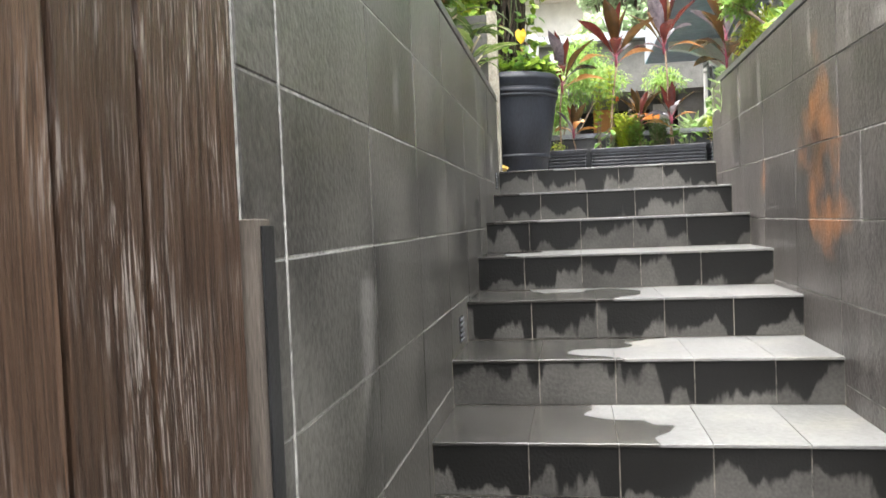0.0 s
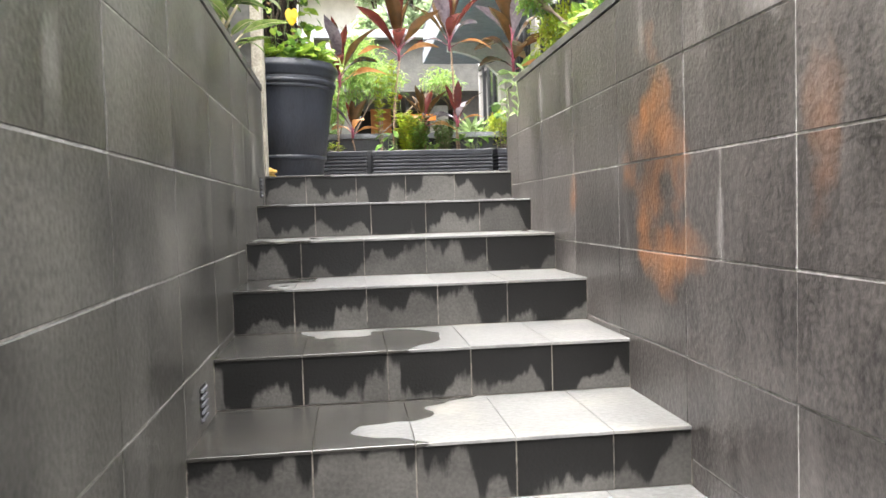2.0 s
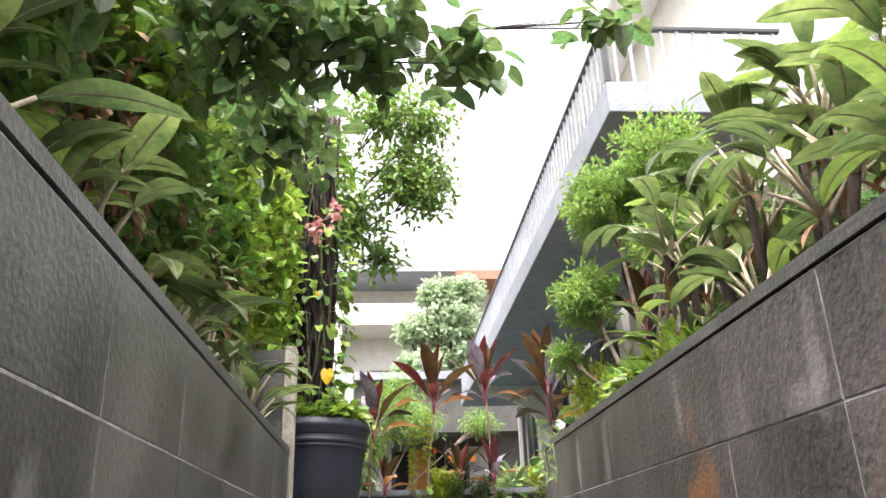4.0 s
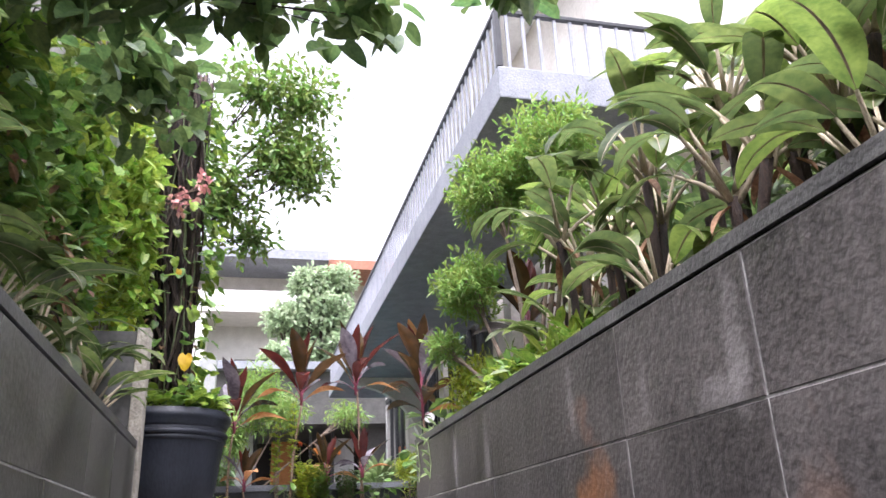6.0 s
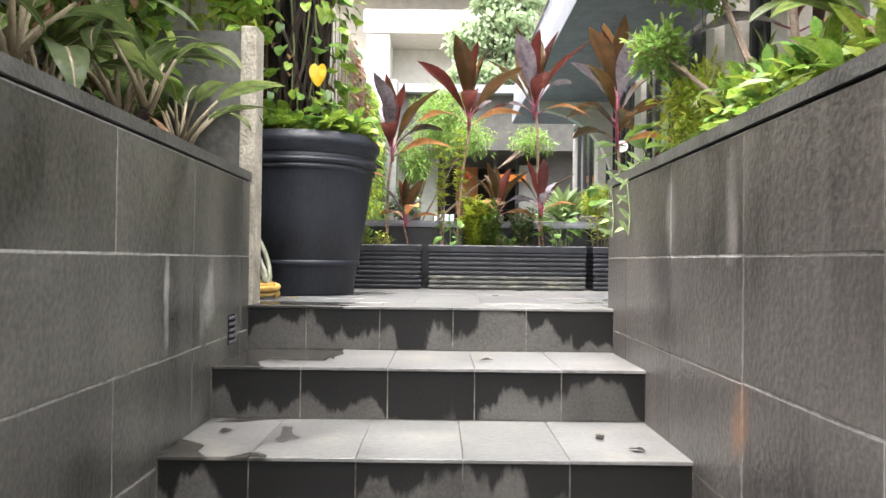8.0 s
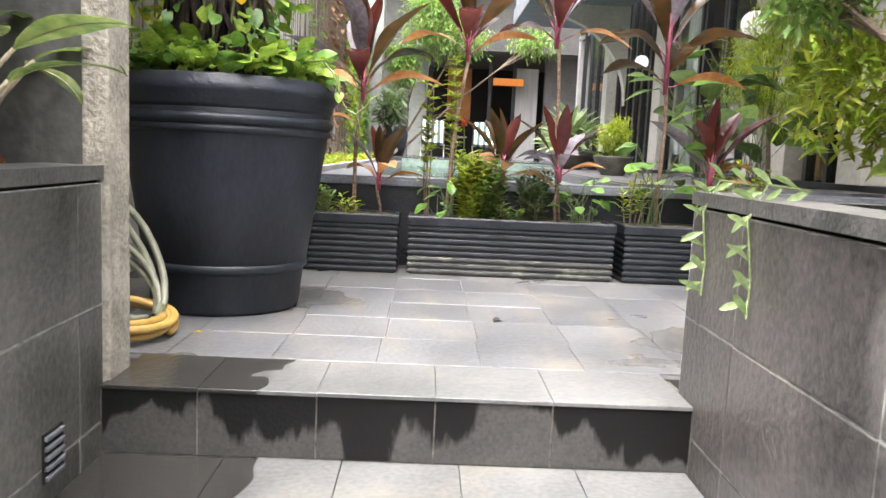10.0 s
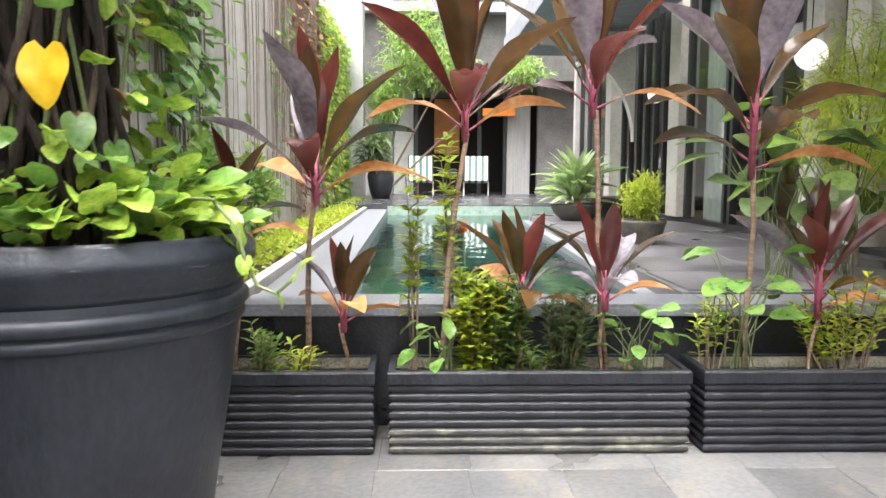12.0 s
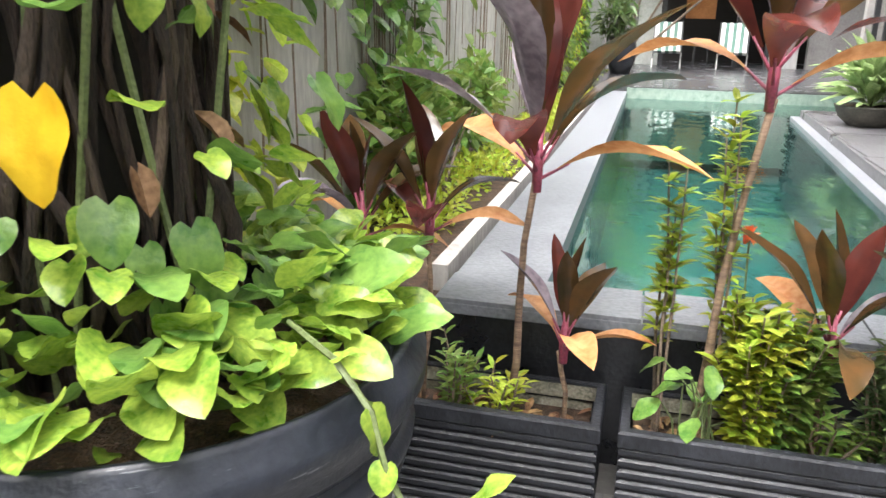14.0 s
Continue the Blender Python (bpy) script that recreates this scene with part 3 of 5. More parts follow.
screen = part("wall_screen", box(-1.05, 5.716, LANDING, -0.548, 5.76, 2.74), M_DARKPLASTER)
structure(screen, "thin dark grey screen wall behind the flower bed", "wall")
edge = part("wall_edge", box(-0.546, 5.704, 1.45, -0.481, 5.838, 2.76, 0.006), M_POST)
structure(edge, "weathered beige plaster edge of the screen wall", "wall")

bed_left = part("ground_bed_left", box(-1.05, -1.2, 1.7, -0.575, 5.716, 2.10), M_SOIL)
structure(bed_left, "dark soil of the raised bed", "soil")
bed_right = part("ground_bed_right", box(1.145, -1.2, 1.7, 3.0, 5.72, 2.10), M_SOIL)
structure(bed_right, "dark soil of the raised bed", "soil")
bed_end = part("wall_bed_end", box(1.16, 5.725, LANDING, 3.0, 5.805, WALL_TOP + 0.03), M_CAP)
structure(bed_end, "dark stone end wall of the raised bed", "wall")

# pool and its surrounds
pool_front = part("wall_pool_front", box(-1.05, 7.955, LANDING, 4.4, 8.02, COPING_Z - 0.035), M_BLACKTILE)
structure(pool_front, "low black tiled wall behind the planters", "wall")
coping_front = part("coping_front", box(-0.36, 7.935, COPING_Z - 0.033, 4.4, 8.19, COPING_Z, 0.004), M_COPING)
structure(coping_front, "grey stone coping at the near end of the pool", "coping")
coping_left = part("coping_left", prism([(-0.36, 8.194), (-0.06, 8.194), (-0.12, 16.2), (-0.40, 16.2)], COPING_Z - 0.12, COPING_Z - 0.002), M_COPING)
structure(coping_left, "grey stone coping beside the planted strip", "coping")
deck = part("floor_deck", prism([(1.40, 8.194), (3.10, 8.194), (3.10, 17.5), (2.6, 17.5), (2.6, 14.4), (1.66, 14.4)], 1.2, COPING_Z + 0.02), M_DECK)
structure(deck, "grey stone pool deck along the glass doors", "floor")
ledge = part("trim_pool_ledge", prism([(1.31, 8.194), (1.396, 8.194), (1.656, 14.4), (1.57, 14.4)], 1.2, COPING_Z - 0.045), M_COPING)
structure(ledge, "lower stone ledge along the pool's edge", "coping")
deck_far = part("floor_deck_far", box(-1.05, 16.2, 1.2, 6.0, 30, COPING_Z + 0.06), M_DECKDARK)
structure(deck_far, "wet dark stone deck behind the pool", "floor")
band = part("trim_pool_band", box(-0.12, 16.17, 1.2, 2.6, 16.196, COPING_Z + 0.045), M_POOLTILE)
structure(band, "pale green tile band at the far end of the pool", "pool tile")
basin = part("pool_basin", box(-0.4, 8.03, 1.05, 2.6, 16.166, 1.10), M_BASIN)
structure(basin, "green tiled pool floor", "pool")
for name, pts in (("pool_side_near", [(-0.3, 8.02), (1.5, 8.02), (1.5, 8.06), (-0.3, 8.06)]),
                  ("pool_side_left", [(-0.15, 8.06), (-0.07, 8.06), (-0.13, 16.17), (-0.2, 16.17)])):
    structure(part(name, prism(pts, 1.10, 1.93), M_BASIN), "green tiled pool side", "pool")
water = part("water", prism([(-0.07, 8.06), (1.32, 8.06), (1.58, 14.38), (2.6, 14.41), (2.6, 16.168), (-0.125, 16.168)], WATER_Z - 0.004, WATER_Z), M_WATER)
structure(water, "calm blue-green pool water", "water")
water.visible_shadow = False
strip = part("ground_strip", box(-1.05, 8.02, 1.2, -0.38, 20.5, COPING_Z - 0.06), M_SOIL)
structure(strip, "planted soil strip between wall and pool", "soil")
kerb = part("trim_kerb", prism([(-0.44, 8.194), (-0.385, 8.194), (-0.42, 16.2), (-0.47, 16.2)], 1.9, COPING_Z + 0.03), M_CONC)
structure(kerb, "narrow concrete kerb of the planted strip", "kerb")

# ---- house on the deck side ----
wall_house = part("wall_house_lower", box(3.05, -1.4, 0, 3.3, 7.6, 3.1), M_GREYWALL)
structure(wall_house, "grey rendered house wall behind the bed", "wall")
floor_room = part("floor_room", box(3.10, 8.2, 1.8, 7.0, 19, COPING_Z), M_TAN)
structure(floor_room, "brown timber floor of the dim room", "floor")
room_back = part("wall_room_back", box(6.8, 7.6, 1.8, 7.0, 19, 4.5), M_INTERIOR)
structure(room_back, "dim plaster wall inside the house", "wall")
for name, y in (("wall_room_near", 7.6), ("wall_room_far", 18.8)):
    structure(part(name, box(3.1, y, 1.8, 6.79, y + 0.18, 4.5), M_INTERIOR), "dim plaster wall inside the house", "wall")
ceiling_room = part("ceiling_room", box(3.1, 7.6, 4.45, 7.0, 19, 4.55), M_INTERIOR)
structure(ceiling_room, "dim plaster ceiling inside the house", "ceiling")
slab = part("ceiling_balcony_slab", box(1.56, 5.5, 4.30, 2.94, 16.5, 4.54, 0.01), M_ROOFTILE)
structure(slab, "blue-grey balcony slab with a plain fascia", "balcony")
roof = part("roof", box(2.84, 5, 7.9, 9, 16.7, 8.15), M_WHITE)
structure(roof, "white upper roof overhang", "roof")
house_upper = part("wall_house_upper", box(3.45, 6, 4.56, 8.5, 18.9, 7.89), M_CREAM)
structure(house_upper, "cream upper storey wall", "wall")


def arch_beam():
    """A cream spandrel across the deck whose lower edge is a quarter arch."""
    bm = bmesh.new()
    pts = [(2.945, 4.296), (1.80, 4.296)] + [(1.80 + 1.145 * math.sin(a), 2.98 + 1.17 * math.cos(a)) for a in (math.pi / 2 * i / 14 for i in range(15))]
    front = [bm.verts.new((x, 14.5, z)) for x, z in pts]
    back = [bm.verts.new((x, 14.64, z)) for x, z in pts]
    for i in range(2, len(pts) - 1):
        for g, flip in ((front, False), (back, True)):
            loop = (g[0], g[i], g[i + 1])
            bm.faces.new(loop[::-1] if flip else loop)
    for g, flip in ((front, False), (back, True)):
        loop = (g[0], g[1], g[2])
        bm.faces.new(loop[::-1] if flip else loop)
    for i in range(len(pts)):
        j = (i + 1) % len(pts)
        bm.faces.new((front[j], front[i], back[i], back[j]))
    return bm


# far pavilion
pav = thing("pavilion", "grey garden pavilion with a dark doorway, seen past the pool", "building", at=(0, 22.5, 2.13))


def pavpart(name, x0, y0, z0, x1, y1, z1, m, label="", bevel=0.0, up=None):
    return part(name, box(x0, y0, z0 - 2.13, x1, y1, z1 - 2.13, bevel), m, up or pav, label)


pavpart("wall", -1.0, 0.0, 2.13, -0.24, 0.2, 4.6, M_GREYWALL)
pavpart("wall", 3.0, 0.0, 2.13, 8.0, 0.2, 4.6, M_GREYWALL)
# The room's shade is put into this wall's near-black colour.
pavpart("wall", -1.0, 3.0, 2.13, 8.0, 3.2, 4.6, M_GAPSHADE, "inner wall coloured near-black for the unlit room")
pavpart("lintel", -1.0, -0.9, 4.55, 8.0, 3.2, 5.9, M_DARKPLASTER)
pavpart("roof", -1.2, -1.2, 5.9, 8.2, 3.4, 6.1, M_ROOFTILE)
pavpart("pillar", -0.22, 0.02, 2.13, 0.22, 0.16, 4.55, M_PILLAR, "grey-green square pillar", 0.01)
pavpart("curtain", 2.32, 0.05, 2.13, 2.84, 0.12, 4.3, M_CURTAINDIM, "pale grey drawn curtain")
pavpart("door_frame", 0.24, 0.04, 2.13, 0.32, 0.14, 4.55, M_FRAME)
pavpart("door_frame", 1.66, 0.04, 2.13, 1.74, 0.14, 4.55, M_FRAME)
pavpart("door_frame", 2.24, 0.04, 2.13, 2.31, 0.14, 4.55, M_FRAME)
pavpart("wall_hanging", 0.70, 0.6, 3.05, 1.28, 0.64, 4.3, M_HANGING, "russet brown wall hanging")
pavpart("lamp_box", 1.75, -0.3, 3.86, 2.45, -0.1, 4.02, M_ORANGE, "orange lamp box over the door")

# white house far off
far = thing("far_house", "white two-storey house far behind the garden", "house", at=(0, 34, 0))
part("wall", box(-9, 0, 0, 2.2, 8, 10.4), M_WHITE, far)
part("wall", box(-2.6, -2.2, 0, -1.7, -0.01, 10.39, 0.03), M_WHITE, far)
part("balcony", box(-2.7, -2.3, 10.4, 2.7, -0.01, 11.3, 0.03), M_WHITE, far)
part("roof", box(-9.4, -2.6, 12.6, 3.0, 8, 13.0), M_ROOFTILE, far)
part("roof", box(3.004, -2.2, 12.4, 7.5, 8, 12.8), M_REDROOF, far, "red-brown roof")
part("wall", box(-9, 0.01, 10.4, 5.5, 7.9, 12.6), M_CREAM, far)
w = part("window", box(-0.6, -0.06, 6.6, 1.2, 0.03, 9.0), M_GREYWALL, far)
part("window_frame", box(-0.7, -0.1, 6.5, -0.6, -0.02, 9.1), M_WHITE, w)
part("window_frame", box(1.2, -0.1, 6.5, 1.3, -0.02, 9.1), M_WHITE, w)


# ---- things by the stair ----
def plank_door():
    door = thing("door_1", "weathered dark brown plank door, standing shut", "door", at=(-0.45, 0.3, LANDING), kind="structure")
    cuts = [-0.62, -0.46, -0.30, -0.135, 0.03, 0.19, 0.35, 0.49, 0.63, 0.777, 0.92, 1.067, 1.19]
    rnd = random.Random(2)
    for a, b in zip(cuts, cuts[1:]):
        bm = box(-0.022, a + 0.005 - 0.3, 0.015, 0.014 + rnd.uniform(0, 0.003) - (0.012 if a > 1.0 else 0), b - 0.005 - 0.3, 2.5, 0.003)
        part("plank", bm, M_WOOD, door)
    # Shade in the slits is this sheet's own near-black.
    part("backing", box(-0.034, -0.92, 0.0, -0.0225, 0.887, 2.5), M_GAPSHADE, door, "near-black backing sheet for the shade between planks")
    return door


plank_door()
bar = thing("door_stop_bar", "upright grey-brown square bar beside the door", "post", at=(-0.45, 1.235, LANDING))
part("bar", box(-0.02, -0.035, 0.0, 0.018, 0.022, 1.27, 0.002), M_WOODLIGHT, bar)
# Added black strip: the shade on the bar's side, given as colour.
part("channel", box(0.0185, -0.017, 0.0, 0.0225, 0.026, 1.26, 0.001), M_FRAME, bar, "thin dark strip painted as the bar's shaded side")

def wall_vent(y, z):
    vent = thing("wall_vent", "small grey slotted vent low in the tiled wall", "vent", "vents in the stair wall", at=(left_x(y), y, z))
    part("backing", box(0.0005, -0.045, -0.055, 0.004, 0.045, 0.055), M_GAPSHADE, vent)
    for k in range(5):
        part("slat", box(0.004, -0.04, -0.05 + 0.022 * k, 0.012, 0.04, -0.04 + 0.022 * k, 0.002), M_COPING, vent)


wall_vent(5.42, 1.54)
wall_vent(3.43, 0.815)

# ---- the big pot ----
POT = (-0.455, 6.73)


def big_pot():
    pot = thing("plant_pot", "large round charcoal resin pot with moulded rings", "plant pot", at=(*POT, TERRACE))
    pot.scale = (0.985, 0.985, 1.035)
    body = [(0.0, 0.0), (0.262, 0.0), (0.275, 0.012), (0.292, 0.15), (0.298, 0.152), (0.345, 0.44), (0.372, 0.618), (0.380, 0.64)]
    inner = [(0.34, 0.70), (0.0, 0.70)]
    part("body", lathe(body + [(0.382, 0.75), (0.35, 0.76)] + inner, 96), M_POT, pot, smooth=True)

    def ring(r, z, h):
        return lathe([(r - 0.02, z - h), (r + 0.002, z - h), (r + h * 0.72, z - h * 0.45), (r + h * 0.78, z), (r + h * 0.72, z + h * 0.45),
                      (r + 0.002, z + h), (r - 0.02, z + h)], 96)

    part("ring", ring(0.292, 0.165, 0.020), M_POT, pot, smooth=True)
    part("ring", ring(0.374, 0.632, 0.014), M_POT, pot, smooth=True)
    part("ring", ring(0.380, 0.664, 0.018), M_POT, pot, smooth=True)
    rim = [(0.37, 0.695), (0.380, 0.695), (0.392, 0.712), (0.390, 0.722), (0.410, 0.745), (0.410, 0.775), (0.390, 0.795), (0.390, 0.803),
           (0.376, 0.80), (0.366, 0.785), (0.362, 0.70)]
    part("rim", lathe(rim, 96), M_POTRIM, pot, "scuffed rim", smooth=True)
    part("soil", lathe([(0.369, 0.735), (0.2, 0.745), (0.0, 0.75)], 32), M_SOIL, pot)
    return pot


big_pot()


def hose_coil(name, label, material, cx, cy, radius, turns, thick, tall, seed):
    rnd = random.Random(seed)
    coil = thing(name, label, "hose", "coiled garden hoses", at=(cx, cy, TERRACE))
    bm, pts = bmesh.new(), []
    for k in range(turns * 22 + 1):
        a = 2 * math.pi * k / 22
        wob = 1 + 0.12 * math.sin(a * 0.37 + seed) + 0.06 * math.sin(a * 2.1)
        lift = 0.5 - 0.5 * math.cos(a + 0.6)
        pts.append((radius[0] * wob * math.cos(a), radius[1] * wob * math.sin(a), thick + tall * lift * (0.7 + 0.3 * math.sin(k * 0.07)) +
                    0.013 * (k / 22) + rnd.uniform(-0.001, 0.001)))
    tube(bm, pts, thick, 8)
    part("hose", bm, material, coil, smooth=True)
    return coil


hose_coil("garden_hose", "coiled ochre yellow garden hose on the paving", M_RUBBER, -0.615, 6.16, (0.12, 0.15), 4, 0.013, 0.07, 1)
hose_coil("garden_hose", "grey-green garden hose looped against the wall", M_RUBBERGREY, -0.645, 6.22, (0.10, 0.13), 4, 0.012, 0.40, 5)


# ---- planter boxes ----
def planter_box(x0, x1, worn):
    label = "long black ribbed planter box, paint worn and mossy" if worn else "long black ribbed planter box on the paving"
    pl = thing("planter_box", label, "planter", "planter boxes before the pool", at=((x0 + x1) / 2, 7.742, TERRACE))
    a, b = (x1 - x0) / 2, 0.127

    def sweep(profile):
        bm, loops = bmesh.new(), []
        for o, z in profile:
            loops.append([bm.verts.new((sx * (a + o), sy * (b + o), z)) for sx, sy in ((-1, -1), (1, -1), (1, 1), (-1, 1))])
        for p, q in zip(loops, loops[1:]):
            for i in range(4):
                j = (i + 1) % 4
                bm.faces.new((p[i], p[j], q[j], q[i]))
        return bm

    ribs = 8
    h = 0.245 / ribs
    part("core", box(-a + 0.02, -b + 0.02, 0.004, a - 0.02, b - 0.02, 0.179), M_GAPSHADE, pl)
    for k in range(ribs):
        z = k * h
        m = M_BOXWORN if worn and k < 3 else M_BOX
        part("rib", sweep([(-0.03, z), (-0.012, z), (-0.012, z + h * 0.2), (-0.003, z + h * 0.3), (0.0, z + h * 0.5), (-0.001, z + h * 0.8),
                           (-0.008, z + h), (-0.03, z + h)]), m, pl)
    part("rim", sweep([(-0.03, 0.245), (0.0, 0.245), (0.004, 0.25), (0.004, 0.285), (0.0, 0.292), (-0.022, 0.292), (-0.0225, 0.286)]), M_BOX, pl)
    part("liner", sweep([(-0.0215, 0.287), (-0.023, 0.2), (-0.03, 0.2)]), M_LINER, pl, "pale mossy inner face")
    part("soil", box(-a + 0.024, -b + 0.024, 0.18, a - 0.024, b - 0.024, 0.215), M_SOIL, pl, "soil strewn with dry leaves")
    rnd = random.Random(int(x0 * 100))
    bm = bmesh.new()
    for _ in range(110):
        blade(bm, (rnd.uniform(-a + 0.04, a - 0.06), rnd.uniform(-b + 0.04, b - 0.06), 0.217 + rnd.uniform(0, 0.012)),
              (rnd.uniform(-1, 1), rnd.uniform(-1, 1), rnd.uniform(0, 0.5)), rnd.uniform(0.03, 0.07), rnd.uniform(0.012, 0.03), 0.5, 0.4, 3, "oval")
    tagged(part("leaf_litter", bm, M_LITTER, pl, "brown dry leaves"), kind="stuff")
    return pl


planter_box(-0.86, 0.160, False)
planter_box(0.210, 1.242, True)
planter_box(1.290, 2.310, False)


# ---- house front along the deck ----
def glazed_front():
    fr = thing("window_front", "tall glazed sliding doors in black steel frames", "glass door", at=(3.1, 12, COPING_Z + 0.02), kind="structure")
    top = 2.45

    def bar_(y0, y1, z0, z1, m, name, label="", d0=-0.05, d1=0.05):
        return part(name, box(d0, y0 - 12, z0, d1, y1 - 12, z1, 0.004), m, fr, label)

    bar_(8.25, 18.7, -0.02, 0.05, M_FRAME, "sill")
    bar_(8.25, 18.7, top, top + 0.1, M_FRAME, "header")
    for y, w in ((9.68, 0.26), (10.22, 0.24), (13.05, 0.34), (15.9, 0.3), (8.6, 0.3)):
        bar_(y, y + w, 0.052, top - 0.002, M_CREAM, "column", "cream painted column", -0.1, 0.1)
    for y in (9.15, 9.45, 10.02, 10.5, 10.58, 11.22, 11.3, 11.82, 11.95, 12.95, 13.42, 13.75, 14.1, 14.45, 14.8, 15.15, 15.5, 16.4, 17.0, 17.6, 18.2):
        bar_(y, y + 0.06, 0.052, top - 0.002, M_FRAME, "frame", "", -0.035, 0.035)
    for a, b in ((8.92, 9.15), (9.21, 9.45), (9.95, 10.02), (10.64, 11.22), (12.01, 12.95), (13.48, 13.75), (13.81, 14.1), (14.16, 14.45), (14.51, 14.8),
                 (14.86, 15.15), (15.21, 15.5), (16.46, 17.0), (17.06, 17.6)):
        p = part("pane", box(-0.004, a - 12 + 0.001, 0.054, 0.004, b - 12 - 0.001, top - 0.004), M_GLASS, fr)
        p.visible_shadow = False
    part("upper_wall", box(-0.04, -3.75, top + 0.102, 0.06, 6.7, 2.9), M_CREAM, fr, "cream wall over the glass")
    return fr


glazed_front()


def curtain(y0, y1, label):
    c = thing("curtain", label, "curtain", "curtains behind the glass", at=(3.28, (y0 + y1) / 2, COPING_Z + 0.02))
    bm = bmesh.new()
    n = int((y1 - y0) / 0.02)
    rows = [[bm.verts.new((0.035 * math.sin(k * 0.95 + 0.4 * math.sin(k * 0.21)), -(y1 - y0) / 2 + (y1 - y0) * k / n, z)) for k in range(n + 1)]
            for z in (0.0, 1.2, 2.42)]
    for a, b in zip(rows, rows[1:]):
        for k in range(n):
            bm.faces.new((a[k], a[k + 1], b[k + 1], b[k]))
    part("cloth", bm, M_CURTAIN, c, smooth=True)
    return c


curtain(12.3, 12.95, "sheer grey-green curtain hanging behind glass")
curtain(13.5, 14.3, "sheer grey-green curtain hanging behind glass")
curtain(15.0, 15.6, "sheer grey-green curtain hanging behind glass")
arch = part("arch_beam", arch_beam(), M_CREAM)
structure(arch, "cream spandrel with a quarter-arch lower edge", "arch")

sofa = thing("sofa", "tan leather sofa inside the dim room", "sofa", at=(4.5, 12.2, COPING_Z))
part("seat", box(-0.4, -0.9, 0.06, 0.4, 0.9, 0.42, 0.04), M_TAN, sofa)
part("backrest", box(0.18, -0.9, 0.42, 0.42, 0.9, 0.82, 0.05), M_TAN, sofa)
for y in (-0.9, 0.72):
    part("armrest", box(-0.4, y, 0.42, 0.17, y + 0.18, 0.62, 0.04), M_TAN, sofa)
for x in (-0.34, 0.34):
    for y in (-0.8, 0.8):
        part("leg", box(x - 0.03, y - 0.03, 0, x + 0.03, y + 0.03, 0.058), M_FRAME, sofa)


def pendant(x, y, z, r):
    p = thing("pendant_lamp", "white opal globe lamp hanging on a thin cord", "lamp", "globe lamps on the porch", at=(x, y, z))
    n = 12
    part("globe", lathe([(max(0.001, r * math.sin(math.pi * k / n)), -r * math.cos(math.pi * k / n)) for k in range(n + 1)], 24), M_GLOBE, p, smooth=True)
    part("cap", lathe([(0.03, r - 0.008), (0.03, r + 0.03), (0.001, r + 0.034)], 12), M_FRAME, p)
    part("cord", tube(bmesh.new(), [(0, 0, r + 0.03), (0, 0, 4.30 - z)], 0.004, 5), M_FRAME, p)


pendant(2.80, 9.98, 3.34, 0.10)
pendant(2.75, 13.04, 3.39, 0.08)


def balcony_rail():
    rail = thing("balcony_railing", "blue-grey metal railing with slender bars along the balcony", "railing", at=(1.58, 5.52, 4.545))
    for k in range(92):
        part("baluster", box(-0.008, 0.06 + 0.118 * k, 0.0, 0.008, 0.082 + 0.118 * k, 0.43), M_RAIL, rail)
    for k in range(11):
        part("baluster", box(0.06 + 0.118 * k, -0.008, 0.0, 0.082 + 0.118 * k, 0.008, 0.43), M_RAIL, rail)
    part("top_rail", box(-0.02, -0.02, 0.432, 0.02, 10.9, 0.46, 0.003), M_FRAME, rail)
    part("top_rail", box(0.022, -0.02, 0.432, 1.3, 0.02, 0.46, 0.003), M_FRAME, rail)
    part("post", box(-0.02, -0.02, 0, 0.02, 0.02, 0.43), M_FRAME, rail)


balcony_rail()


# ---- things on the far deck ----
def deck_chair(x, y):
    c = thing("deck_chair", "folding deck chair in green and white stripes", "chair", "striped deck chairs", at=(x, y, COPING_Z + 0.06))
    for k in range(7):
        bm = bmesh.new()
        x0 = -0.24 + 0.48 * k / 7
        x1 = x0 + 0.48 / 7
        prof = [(-0.32, 0.30), (0.02, 0.26), (0.10, 0.30), (0.34, 0.82)]
        lo = [[bm.verts.new((xx, yy, zz)) for yy, zz in prof] for xx in (x0, x1)]
        hi = [[bm.verts.new((xx, yy + 0.004, zz + 0.016)) for yy, zz in prof] for xx in (x0, x1)]
        for g in (lo, hi):
            for i in range(3):
                bm.faces.new((g[0][i], g[1][i], g[1][i + 1], g[0][i + 1]))
        for s in (0, 1):
            for i in range(3):
                bm.faces.new((lo[s][i], lo[s][i + 1], hi[s][i + 1], hi[s][i]))
        part("stripe", bm, M_STRIPEG if k % 2 else M_STRIPEW, c, "green canvas stripe" if k % 2 else "white canvas stripe")
    for s in (-0.26, 0.26):
        part("side_rail", tube(bmesh.new(), [(s, -0.34, 0.30), (s, 0.02, 0.27), (s, 0.36, 0.84)], 0.014, 6), M_FRAME, c)
        part("leg", tube(bmesh.new(), [(s, -0.30, 0.29), (s, 0.25, 0.0)], 0.013, 6), M_WHITE, c)
        part("leg", tube(bmesh.new(), [(s, 0.14, 0.36), (s, -0.25, 0.0)], 0.013, 6), M_WHITE, c)
    return c


